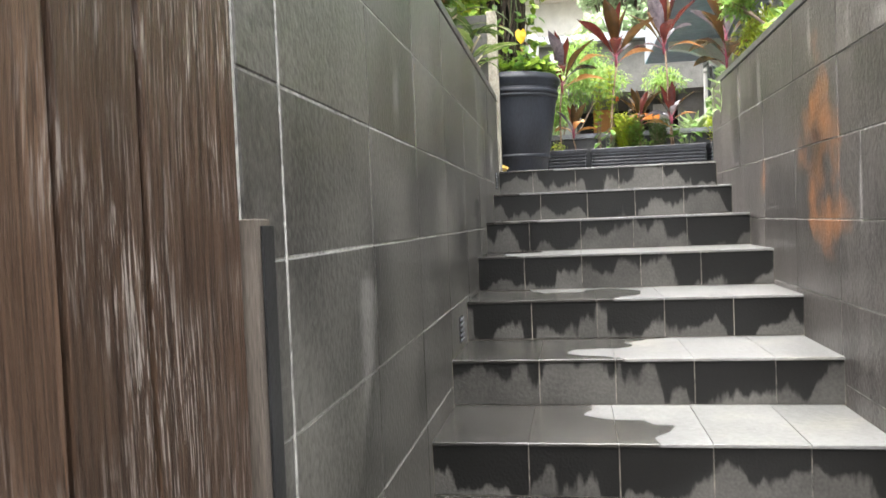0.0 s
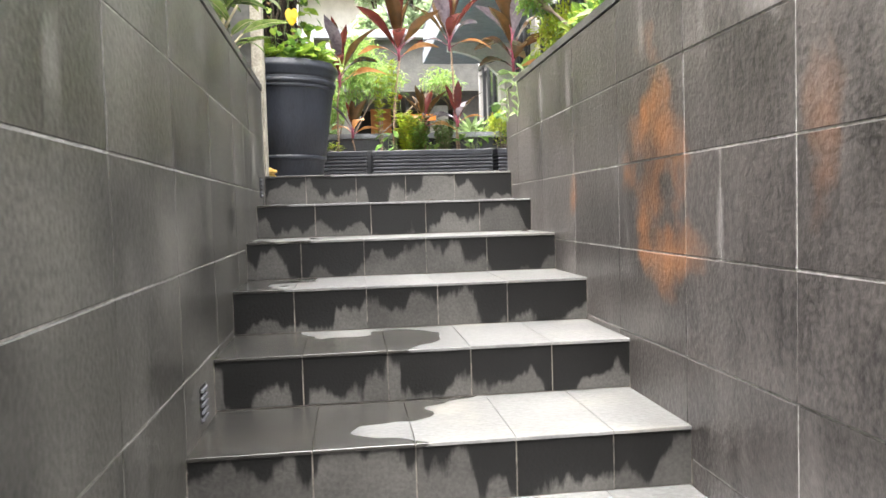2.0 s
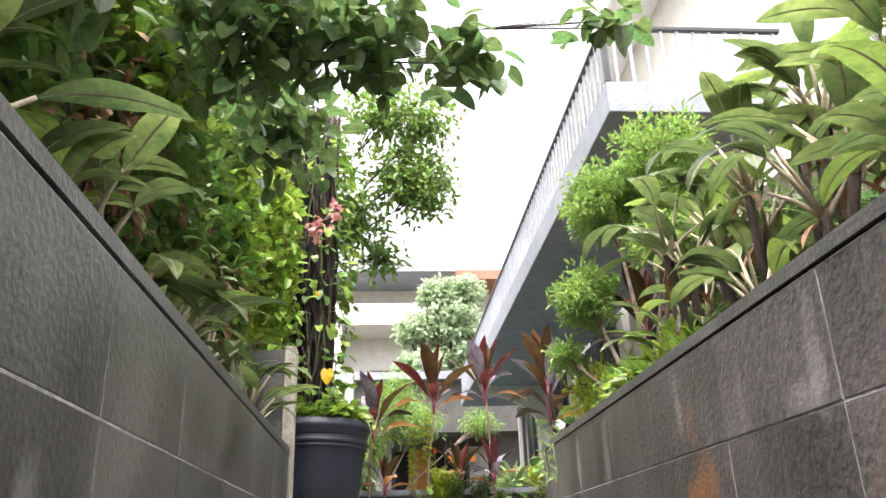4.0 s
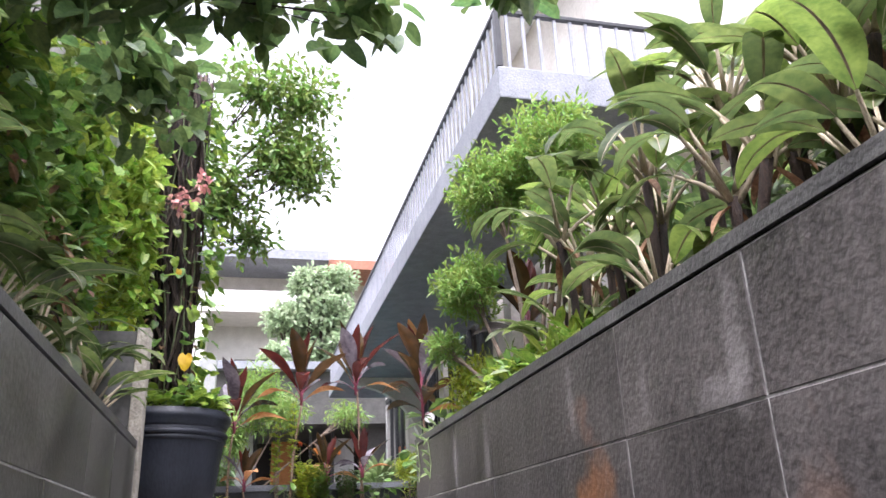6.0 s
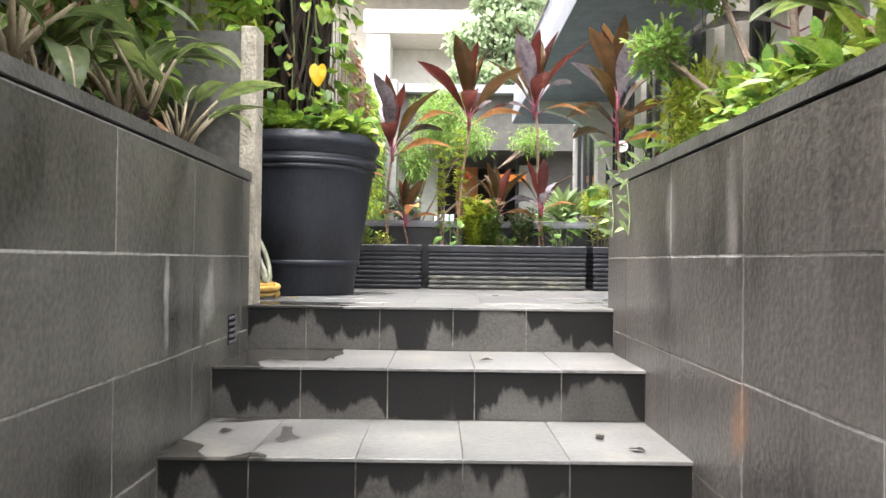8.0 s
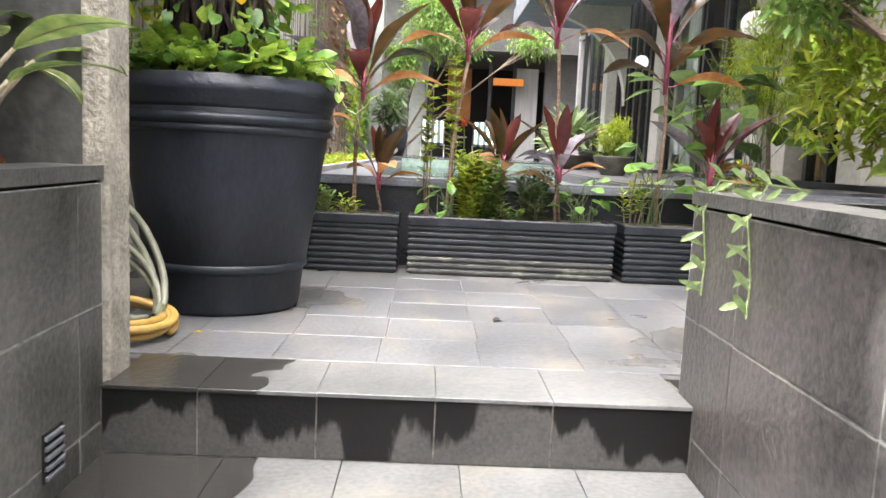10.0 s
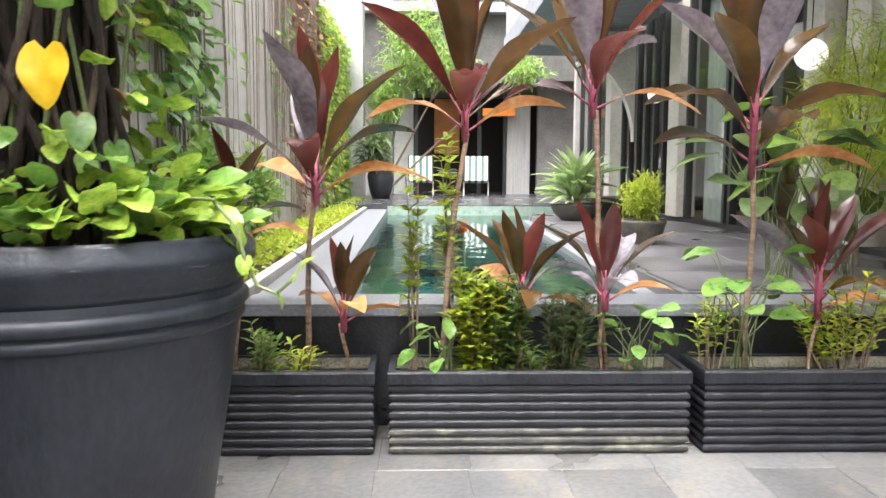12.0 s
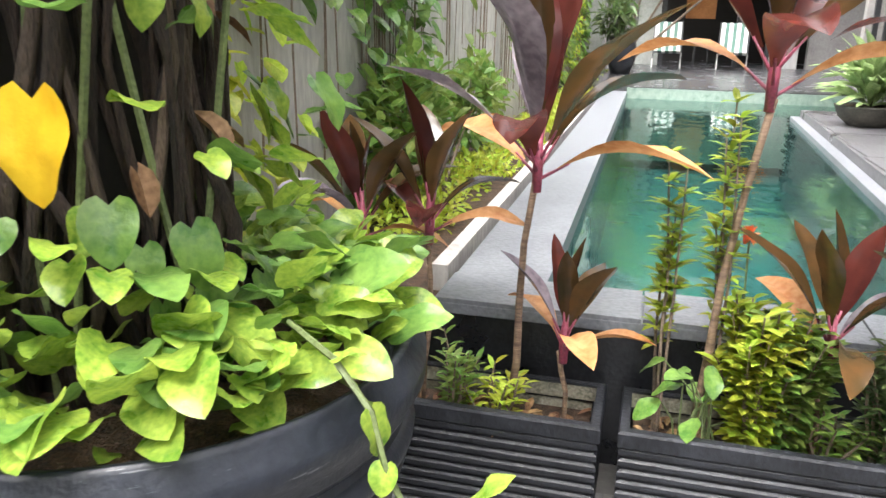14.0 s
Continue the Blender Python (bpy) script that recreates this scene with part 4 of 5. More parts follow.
first_chair = deck_chair(0.38, 21.6)
copy_thing(first_chair, pose(1.56, 21.6, COPING_Z + 0.06, 0, 0, -5))
table = thing("side_table", "small dark round table between the deck chairs", "table", at=(0.96, 21.7, COPING_Z + 0.06))
part("tabletop", lathe([(0.001, 0.46), (0.20, 0.46), (0.205, 0.475), (0.20, 0.49), (0.001, 0.49)], 24), M_COPING, table)
for k in range(3):
    a = 2.1 * k
    part("leg", tube(bmesh.new(), [(0.15 * math.cos(a), 0.15 * math.sin(a), 0.46), (0.18 * math.cos(a), 0.18 * math.sin(a), 0.0)], 0.012, 6), M_FRAME, table)
urn = thing("garden_urn", "dark glazed urn on the far deck", "urn", at=(-0.35, 19.0, COPING_Z + 0.06))
part("body", lathe([(0.001, 0), (0.15, 0), (0.2, 0.15), (0.24, 0.4), (0.2, 0.52), (0.23, 0.58), (0.2, 0.58), (0.16, 0.5)], 28), M_BOX, urn, smooth=True)


def bowl(x, y, r, h, label):
    b = thing("plant_bowl", label, "plant bowl", at=(x, y, COPING_Z + 0.02))
    part("shell", lathe([(0.001, 0), (r * 0.55, 0), (r * 0.6, 0.02), (r * 0.86, h * 0.45), (r, h * 0.92), (r * 1.03, h), (r * 0.96, h * 1.02),
                         (r * 0.9, h * 0.9)], 36), M_BOWL, b, smooth=True)
    part("soil", lathe([(r * 0.93, h * 0.92), (0.001, h * 0.95)], 20), M_SOIL, b)
    return b


bowl(1.97, 13.1, 0.27, 0.18, "wide dark clay bowl on the pool deck")
bowl(2.52, 13.7, 0.3, 0.24, "dark stone bowl beside the glass doors")
bowl(1.86, 10.36, 0.165, 0.17, "small dark clay pot with handles on the deck")


# ---- plants ----
LEAVES = {}


def leaf_of(material, kind, length, width, droop, fold, segs=6, variants=3):
    """Shared leaf meshes that start at the origin and run along +x."""
    key = (material.name, kind, length, width, droop)
    if key not in LEAVES:
        made = []
        for v in range(variants):
            bm = bmesh.new()
            k = (0.8, 1.0, 1.2)[v % 3]
            blade(bm, (0, 0, 0), (1, 0.08 * (v - 1), 0), length, width * (1.1 - 0.08 * v), droop * k, fold * (1.3 - 0.3 * v), max(segs, 10), kind, 0, 2, 0.08 + 0.05 * v)
            made.append(mesh_of(bm, "leaf", material, True))
        LEAVES[key] = made
    return LEAVES[key]


def cordyline(x, y, z, height, whorls, leaves, size, seed, lean=(0.0, 0.0), dry=1):
    """A bare ringed cane with a tuft of broad red and bronze leaves; whorls: length of cane that carries leaves."""
    rnd = random.Random(seed)
    tall = height > 0.5
    pl = thing("cordyline", "red and bronze cordyline on a tall bare cane" if tall else "young bronze cordyline with drooping leaves", "plant",
               "cordylines in the planters", at=(x, y, z))
    top = Vector((lean[0], lean[1], height))
    pts = [(0, 0, -0.03)] + [(top.x * t + 0.012 * math.sin(5 * t + seed), top.y * t, height * t) for t in (0.25, 0.5, 0.75, 1.0)]
    part("stem", tube(bmesh.new(), pts, [0.0115, 0.011, 0.010, 0.009, 0.009] if tall else 0.007, 8), M_STEM, pl, smooth=True)
    part("sheath", tube(bmesh.new(), [top + Vector((0, 0, -0.03)), top + Vector((0, 0, whorls * 0.5)), top + Vector((0, 0, whorls + 0.05))],
                        [0.012, 0.014, 0.005], 8), M_PURPLE, pl, "magenta leaf sheath", smooth=True)
    for k in range(leaves):
        f = k / max(1, leaves - 1)
        yaw = 137.5 * k + rnd.uniform(-15, 15)
        rise = 26 + 58 * f ** 0.9 + rnd.uniform(-8, 8)
        if f > 0.7:
            m = L_RED if rnd.random() < 0.65 else L_BRONZE
        elif k < dry:
            m = L_DRY
        else:
            # Some lower leaves carry sky reflection as their own colour.
            m = rnd.choice((L_BRONZE, L_BRONZE, L_BRONZE, L_RED, L_SKYSHEEN, L_SKYSHEEN))
        length = size * (0.85 + 0.25 * math.sin(math.pi * f)) * rnd.uniform(0.88, 1.12)
        droop = 0.15 if f > 0.7 else 0.6 if f > 0.35 else 1.3
        p0 = top + Vector((0, 0, whorls * f * 0.95))
        turn = Matrix.Rotation(radians(yaw), 4, "Z") @ Matrix.Rotation(radians(-rise), 4, "Y") @ Matrix.Rotation(radians(rnd.uniform(-25, 25)), 4, "X")
        stalk = length * 0.16
        pb = bmesh.new()
        tip = p0 + (turn @ Vector((stalk, 0, 0)))
        tube(pb, [p0, p0.lerp(tip, 0.5), tip + (turn @ Vector((0.03, 0, 0)))], [0.006, 0.0045, 0.003], 5)
        stalk_ob = part("petiole", pb, M_PURPLE, pl, smooth=True)
        lf = part("leaf", rnd.choice(leaf_of(m, "lance", round(length, 2), round(length * 0.27, 3), droop, 0.35, 8)), m, stalk_ob)
        lf.matrix_basis = Matrix.Translation(tip) @ turn
    return pl


SOIL = TERRACE + 0.217
cordyline(-0.095, 7.74, SOIL, 0.66, 0.09, 11, 0.43, 1, (0.05, 0.0), 2)
cordyline(0.385, 7.76, SOIL, 0.88, 0.12, 11, 0.43, 2, (0.085, 0.0), 2)
cordyline(0.985, 7.74, SOIL, 0.96, 0.12, 12, 0.43, 3, (-0.075, 0.0), 1)
cordyline(1.476, 7.72, SOIL, 0.76, 0.46, 19, 0.41, 4, (-0.01, 0.0), 1)
cordyline(-0.33, 7.74, SOIL, 0.50, 0.08, 10, 0.27, 5, (0.01, 0.0), 1)
cordyline(0.055, 7.72, SOIL, 0.22, 0.06, 9, 0.25, 6, (-0.005, 0.0), 3)
cordyline(0.665, 7.74, SOIL, 0.28, 0.06, 10, 0.29, 7, (0.008, 0.0), 2)
cordyline(0.945, 7.70, SOIL, 0.30, 0.05, 9, 0.27, 8, (0.01, -0.02), 1)
cordyline(1.72, 7.75, SOIL, 0.26, 0.16, 12, 0.32, 9, (0.02, 0.0), 1)
cordyline(-0.52, 7.77, SOIL, 0.46, 0.08, 10, 0.27, 10, (0.0, 0.0), 2)
cordyline(1.55, 5.35, 2.10, 0.55, 0.16, 12, 0.34, 11, (0.02, 0.0), 1)


def pothos_leaf(rnd, where, parent, name="leaf", yellow=False, big=1.0, lime=0.6):
    m = L_YELLOW if yellow else L_POTHOS if rnd.random() < lime else L_POTHOSDARK
    ln = rnd.choice((0.05, 0.062, 0.075, 0.09))
    me = rnd.choice(leaf_of(m, "heart", ln, round(ln * 0.8, 3), 0.5, 0.22, 5))
    ob = part(name, me, m, parent)
    ob.matrix_basis = where @ Matrix.Diagonal((big, big, big, 1))
    return ob


def aim(p, outward, rise, roll=0.0):
    yaw = math.degrees(math.atan2(outward[1], outward[0]))
    return Matrix.Translation(p) @ Matrix.Rotation(radians(yaw), 4, "Z") @ Matrix.Rotation(radians(-rise), 4, "Y") @ Matrix.Rotation(radians(roll), 4, "X")


def pothos():
    rnd = random.Random(21)
    base = TERRACE + 0.775
    pl = thing("pothos", "variegated green pothos climbing a root-wrapped trunk in the pot", "plant", at=(*POT, base))
    for k in range(120):
        a = 2 * math.pi * k / 120 + rnd.uniform(-0.1, 0.1)
        r = rnd.uniform(0.11, 0.185)
        pts = []
        for i in range(13):
            a2 = a + (0.2 + 0.4 * ((k * 7) % 10) / 10) * math.sin((0.6 + 0.09 * (k % 8)) * i + 1.7 * k)
            pts.append((-0.05 + r * math.cos(a2) + 0.014 * math.sin(2.3 * i + k), r * math.sin(a2) + 0.01 * math.sin(1.9 * i + 2 * k), 2.6 * i / 12 - 0.01))
        part("root", tube(bmesh.new(), pts, [rnd.uniform(0.003, 0.011) * (1 + 0.25 * math.sin(1.3 * j + k)) for j in range(13)], 6), M_ROOT if k % 5 == 0 else M_BARK, pl, smooth=True)
    # Core colour stands in for the black shade between the roots.
    part("trunk", tube(bmesh.new(), [(-0.05, 0, -0.01), (-0.05, 0, 1.2), (-0.04, 0, 2.58)], [0.125, 0.12, 0.11], 12), M_GAPSHADE, pl,
         "root-wrapped trunk, near-black for the shade between the roots", smooth=True)
    dry = bmesh.new()
    for _ in range(40):
        a, z = rnd.uniform(0, 6.28), rnd.uniform(0.05, 1.2)
        o = Vector((math.cos(a), math.sin(a), 0))
        blade(dry, Vector((-0.05, 0, z)) + o * 0.15, o + Vector((0, 0, rnd.uniform(-1.2, 0.2))), rnd.uniform(0.05, 0.1), rnd.uniform(0.02, 0.04), 1.2, 0.8, 4, "oval")
    tagged(part("leaf_litter", dry, M_LITTER, pl, "withered brown leaves"), kind="stuff")
    vines = bmesh.new()
    for k in range(14):
        a = rnd.uniform(0, 6.28)
        tube(vines, [(-0.05 + (0.17 + 0.03 * math.sin(i * 1.7 + k)) * math.cos(a + 0.22 * math.sin(i + k)), (0.17 + 0.02 * math.sin(i + k)) *
                      math.sin(a + 0.22 * math.sin(i + k)), 2.3 * i / 9) for i in range(10)], 0.005, 5)
    tagged(part("vine_tangle", vines, M_GREENSTEM, pl, "green climbing stems"), kind="stuff")
    for k in range(460):                                   # the skirt round the rim
        a = rnd.uniform(0, 2 * math.pi)
        r = 0.13 + 0.235 * math.sqrt(rnd.random())
        o = (math.cos(a), math.sin(a))
        z = 0.035 + rnd.uniform(0, 0.17) * (1.25 - r / 0.4) + rnd.uniform(0, 0.06)
        pothos_leaf(rnd, aim((r * o[0], r * o[1], z), o, rnd.uniform(-12, 58), rnd.uniform(-40, 40)), pl, big=rnd.uniform(0.7, 1.0))
    for k in range(400):                                   # up the trunk
        a = rnd.uniform(0, 2 * math.pi)
        if rnd.random() < 0.35:
            a = rnd.uniform(-1.0, 0.6)
        o = (math.cos(a), math.sin(a))
        r = rnd.uniform(0.19, 0.32)
        pothos_leaf(rnd, aim((-0.05 + r * o[0], r * o[1], rnd.uniform(0.12, 2.3)), o, rnd.uniform(-75, 20), rnd.uniform(-40, 40)), pl, lime=0.45, big=rnd.uniform(0.8, 1.15))
    big_yellow = part("yellow_leaf", leaf_of(L_YELLOW, "heart", 0.106, 0.085, 0.3, 0.22)[1], L_YELLOW, pl, "large yellowed heart-shaped leaf")
    big_yellow.matrix_basis = aim((0.105, -0.262, 0.395), (0.1, -1), -80, 4)
    pothos_leaf(rnd, aim((0.02, -0.23, 0.98), (0.2, -1), -78, -12), pl, "yellow_leaf", True, 1.0)
    runner = bmesh.new()
    run = [(0.28, -0.10, 0.13), (0.37, -0.18, 0.13), (0.415, -0.19, 0.08), (0.43, -0.19, 0.02), (0.455, -0.19, -0.035), (0.49, -0.19, -0.05), (0.525, -0.19, -0.02)]
    tube(runner, run, 0.004, 5)
    part("runner", runner, M_GREENSTEM, pl, "trailing green runner over the rim")
    for p, dz, yaw in ((run[1], 20, 20), (run[2], -70, -20), (run[5], -60, 0), (run[6], 60, 10), (run[3], -65, -80)):
        pothos_leaf(rnd, aim(p, (math.cos(radians(yaw)), math.sin(radians(yaw))), dz), pl, lime=1.0, big=0.72)
    return pl


pothos()


def rosette_shrub(x, y, z, label, stems, height, spread, leaf, width, material, seed, per=26, name="shrub", group="", bare=0.35, gather=0.0):
    """Upright twigs set with whorls of small leaves."""
    rnd = random.Random(seed)
    sh = thing(name, label, "shrub", group, at=(x, y, z))
    twigs, crown = bmesh.new(), bmesh.new()
    for _ in range(stems):
        a, s = rnd.uniform(0, 6.28), spread * math.sqrt(rnd.random())
        h = height * rnd.uniform(0.6, 1.0)
        base = Vector((0.25 * s * math.cos(a), 0.25 * s * math.sin(a), -0.02))
        tip = Vector((s * math.cos(a), s * math.sin(a), h))
        mid = base.lerp(tip, 0.5) + Vector((rnd.uniform(-0.02, 0.02), rnd.uniform(-0.02, 0.02), 0.04 * h))
        tube(twigs, [base, mid, tip], [0.005, 0.004, 0.002], 5)
        for k in range(per):
            t = bare + (1 - bare) * (k + rnd.random()) / per
            if gather:
                t = bare + (1 - bare) * round((t - bare) / (1 - bare) / gather) * gather
            p = base.lerp(mid, t * 2) if t < 0.5 else mid.lerp(tip, min(1, t * 2 - 1))
            b = 2.4 * k + rnd.uniform(0, 1)
            blade(crown, p, (math.cos(b), math.sin(b), rnd.uniform(0.1, 0.9)), leaf * rnd.uniform(0.7, 1.2), width, 0.5, 0.3, 3, "oval")
    tagged(part("twig_tangle", twigs, M_TWIG, sh), kind="stuff")
    tagged(part("foliage", crown, material, sh), kind="stuff")
    return sh


rosette_shrub(0.53, 7.73, SOIL, "dense yellow-green small-leaved shrub in the planter", 34, 0.42, 0.11, 0.055, 0.026, L_LIME, 31, 48, "shrub", "", 0.05)
rosette_shrub(0.585, 7.76, SOIL, "dense mid-green small-leaved shrub in the planter", 26, 0.38, 0.12, 0.055, 0.026, L_MID, 32, 44, "shrub", "", 0.05)
rosette_shrub(0.83, 7.74, SOIL, "dark green fine-leaved shrub in the planter", 22, 0.34, 0.11, 0.055, 0.016, L_DEEP, 33, 44, "shrub", "", 0.05)
rosette_shrub(0.30, 7.78, SOIL, "tall thin shrub with yellow-green leaf tiers", 4, 0.80, 0.05, 0.055, 0.018, L_LIME, 34, 54, "shrub", "", 0.45, 0.16)
rosette_shrub(0.43, 7.80, SOIL, "tall thin shrub with yellow-green leaf tiers", 4, 0.88, 0.05, 0.055, 0.018, L_LIME, 35, 54, "shrub", "", 0.5, 0.14)
rosette_shrub(-0.24, 7.70, SOIL, "low green seedling shrub in the planter", 9, 0.22, 0.10, 0.05, 0.016, L_MID, 36, 18, "shrub", "", 0.2)
rosette_shrub(-0.12, 7.72, SOIL, "low green seedling shrub in the planter", 8, 0.16, 0.10, 0.045, 0.016, L_LIME, 37, 14, "shrub", "", 0.2)
rosette_shrub(0.70, 7.74, SOIL, "low green seedling shrub in the planter", 8, 0.16, 0.09, 0.05, 0.018, L_MID, 38, 16, "shrub", "", 0.1)
rosette_shrub(1.35, 7.74, SOIL, "thin straggly shrub with pale green leaves", 6, 0.42, 0.10, 0.045, 0.014, L_LIME, 39, 18, "shrub", "", 0.4)
rosette_shrub(1.85, 7.74, SOIL, "yellow-green shrub with orange berries in the planter", 12, 0.42, 0.20, 0.05, 0.02, L_LIME, 40, 26, "shrub", "", 0.3)


def broad_plant(x, y, z, label, n, height, size, material, seed, name="broadleaf_plant"):
    """Thin stems each ending in rounded leaves."""
    rnd = random.Random(seed)
    pl = thing(name, label, "plant", at=(x, y, z))
    st = bmesh.new()
    for k in range(n):
        a = 2.4 * k + rnd.uniform(-0.4, 0.4)
        h = height * rnd.uniform(0.35, 1.0)
        r = 0.16 * rnd.uniform(0.3, 1.0) * (height / 0.35)
        tip = Vector((r * math.cos(a), 0.6 * r * math.sin(a), h))
        foot = (rnd.uniform(-0.06, 0.06), rnd.uniform(-0.03, 0.03), -0.02)
        tube(st, [foot, (tip.x * 0.3 + foot[0] * 0.7, tip.y * 0.3 + foot[1] * 0.7, h * 0.55), tip], [0.003, 0.0025, 0.002], 5)
        ob = part("leaf", rnd.choice(leaf_of(material, "oval", size, round(size * 0.62, 3), 0.45, 0.18, 6)), material, pl)
        ob.matrix_basis = aim(tip, (math.cos(a), math.sin(a)), rnd.uniform(-35, 25), rnd.uniform(-30, 30))
    tagged(part("stem_tangle", st, M_GREENSTEM, pl), kind="stuff")
    return pl


broad_plant(1.08, 7.70, SOIL, "bright green broad-leaved seedling in the planter", 16, 0.28, 0.085, L_POTHOSDARK, 51)
broad_plant(0.40, 7.71, SOIL, "bright green broad-leaved seedling in the planter", 14, 0.26, 0.085, L_POTHOSDARK, 52)
broad_plant(1.45, 7.70, SOIL, "round bright green leaves climbing the cane", 14, 0.50, 0.12, L_POTHOSDARK, 53)
broad_plant(2.0, 8.6, COPING_Z, "glossy dark green broad-leaved plant by the pool", 16, 0.7, 0.24, L_DEEP, 54)
broad_plant(2.35, 8.7, COPING_Z, "glossy dark green broad-leaved plant by the pool", 16, 0.9, 0.26, L_MID, 55)
tag_flower = thing("flower_cluster", "small red-orange flower cluster in the planter", "flower", at=(0.47, 7.8, SOIL))
fb = bmesh.new()
rf = random.Random(3)
for _ in range(40):
    blade(fb, (0, 0, 0.55), any_way(rf, 0.4), 0.028, 0.014, 0.3, 0.2, 2, "oval")
part("petals", fb, L_FLOWER, tag_flower)
part("stem", tube(bmesh.new(), [(0, 0, -0.02), (0.01, 0, 0.3), (0, 0, 0.55)], 0.003, 5), M_GREENSTEM, tag_flower)


AROID = {}


def aroid_leaf(material, length, width, droop, variant):
    """A broad leaf along +x, arched and cupped, with a pale sunken midrib."""
    key = (material.name, length, width, droop, variant)
    if key in AROID:
        return AROID[key]
    bm, rows = bmesh.new(), []
    us = (-1.0, -0.55, -0.07, 0.07, 0.55, 1.0)
    x = z = 0.0
    pitch = 0.0
    for i in range(11):
        t = i / 10
        hw = 0.5 * width * max(0.02, math.sin(math.pi * min(1.0, t ** 0.9)) ** 0.7)
        row = []
        for u in us:
            lift = hw * (0.55 * abs(u) - 0.4 * u * u) + 0.10 * hw * abs(u) * math.sin(8 * t + 3 * variant + u)
            row.append(bm.verts.new((x - lift * math.sin(pitch), hw * u + 0.02 * length * math.sin(3 * t + variant), z + lift * math.cos(pitch))))
        rows.append(row)
        x, z = x + length / 10 * math.cos(pitch), z + length / 10 * math.sin(pitch)
        pitch -= droop / 10
    for r0, r1 in zip(rows, rows[1:]):
        for c in range(5):
            bm.faces.new((r0[c], r0[c + 1], r1[c + 1], r1[c])).material_index = 1 if c == 2 else 0
    me = mesh_of(bm, "leaf", material, True)
    me.materials.append(M_BUFFSTEM)
    AROID[key] = me
    return me


def aroid_plant(x, y, z, n, size, seed, heads=2, stem_h=0.10, stalk=0.2):
    """Short brown canes topped by fans of cream stalks, each ending in a broad arching leaf."""
    rnd = random.Random(seed)
    pl = thing("aroid_plant", "broad dark green leaves on cream stalks and brown canes", "plant", "broad-leaved plants in the beds", at=(x, y, z))
    tops = []
    for h in range(heads):
        a = rnd.uniform(0, 6.28)
        tip = Vector((0.09 * h * math.cos(a), 0.12 * h * math.sin(a), stem_h * rnd.uniform(0.75, 1.35)))
        part("cane", tube(bmesh.new(), [(tip.x * 0.6, tip.y * 0.6, -0.02), tip * 0.6, tip], [0.016, 0.015, 0.018], 8), M_BARK, pl, "brown scarred cane", smooth=True)
        tops.append(tip)
    for k in range(n):
        tip = tops[k % heads]
        a = 2.4 * k + rnd.uniform(-0.4, 0.4)
        rise = rnd.uniform(38, 78)
        ln = stalk * rnd.uniform(0.7, 1.2)
        out = Vector((math.cos(a), math.sin(a), 0))
        d = (out * math.cos(radians(rise)) + Vector((0, 0, math.sin(radians(rise))))).normalized()
        foot = tip + out * 0.010 + Vector((0, 0, rnd.uniform(-0.03, 0.02)))
        end = foot + d * ln
        mid = foot + d * ln * 0.5 + Vector((0, 0, 0.012))
        stalk_ob = part("stalk", tube(bmesh.new(), [foot, mid, end], [0.010, 0.007, 0.005], 6), M_BUFFSTEM, pl, "cream fleshy stalk", smooth=True)
        m = rnd.choice((L_STRAP, L_STRAP, L_DEEP, L_DEEP, L_MID))
        s_ = rnd.uniform(0.8, 1.15)
        lf = part("leaf", aroid_leaf(m, size, round(size * 0.3, 3), rnd.choice((0.9, 1.4, 1.9)), k % 3), m, stalk_ob)
        lf.matrix_basis = aim(end - d * 0.004, (math.cos(a), math.sin(a)), rise - 18, rnd.uniform(-25, 25)) @ Matrix.Diagonal((s_, s_, s_, 1))
    for k in range(4):
        a = rnd.uniform(0, 6.28)
        tip = tops[k % heads]
        dry = bmesh.new()
        blade(dry, tip + Vector((0, 0, -0.02)), (math.cos(a), math.sin(a), -0.6), rnd.uniform(0.1, 0.2), 0.03, 0.9, 0.7, 6, "lance")
        part("dry_leaf", dry, M_LITTER, pl, "withered brown leaf")
    return pl


for i, (x, y) in enumerate(((-0.70, 5.42), (-0.80, 5.15), (-0.68, 4.85), (-0.82, 4.6), (-0.70, 4.3), (-0.8, 4.0), (-0.70, 3.7), (-0.82, 3.4), (-0.70, 3.05), (-0.8, 2.7), (-0.72, 2.3))):
    aroid_plant(x, y, 2.10, 13, 0.27, 60 + i, 2, 0.10 + 0.03 * (i % 3), 0.19)
for i, (x, y) in enumerate(((1.34, 4.35), (1.55, 4.1), (1.28, 3.95), (1.42, 3.65), (1.27, 3.42), (1.5, 3.25), (1.28, 3.0), (1.45, 2.75), (1.28, 2.5), (1.5, 2.3), (1.3, 2.0), (1.42, 1.7),
                            (1.75, 2.6), (1.8, 3.3), (1.35, 1.3), (1.72, 3.75), (1.62, 4.4), (1.7, 2.95), (1.66, 2.0))):
    aroid_plant(x, y, 2.10, 15, 0.30, 80 + i, 2, 0.12 + 0.15 * (i % 4) + (0.38 if x > 1.48 else 0.0), 0.21)


def cloud(bm, rnd, centre, radii, n, leaf, width, shape="oval", lift=0.2, shell=0.5, droop=0.5, segs=3):
    """Leaves scattered through an uneven lump."""
    c = Vector(centre)
    for _ in range(n):
        d = any_way(rnd)
        r = (shell + (1 - shell) * rnd.random()) * (0.78 + 0.45 * noise.noise(d * 1.7 + c))
        p = c + Vector((d.x * radii[0] * r, d.y * radii[1] * r, d.z * radii[2] * r))
        blade(bm, p, any_way(rnd, lift) + d * 0.5, leaf * rnd.uniform(0.6, 1.25), width, droop, 0.3, segs, shape, rnd.uniform(-0.8, 0.8))


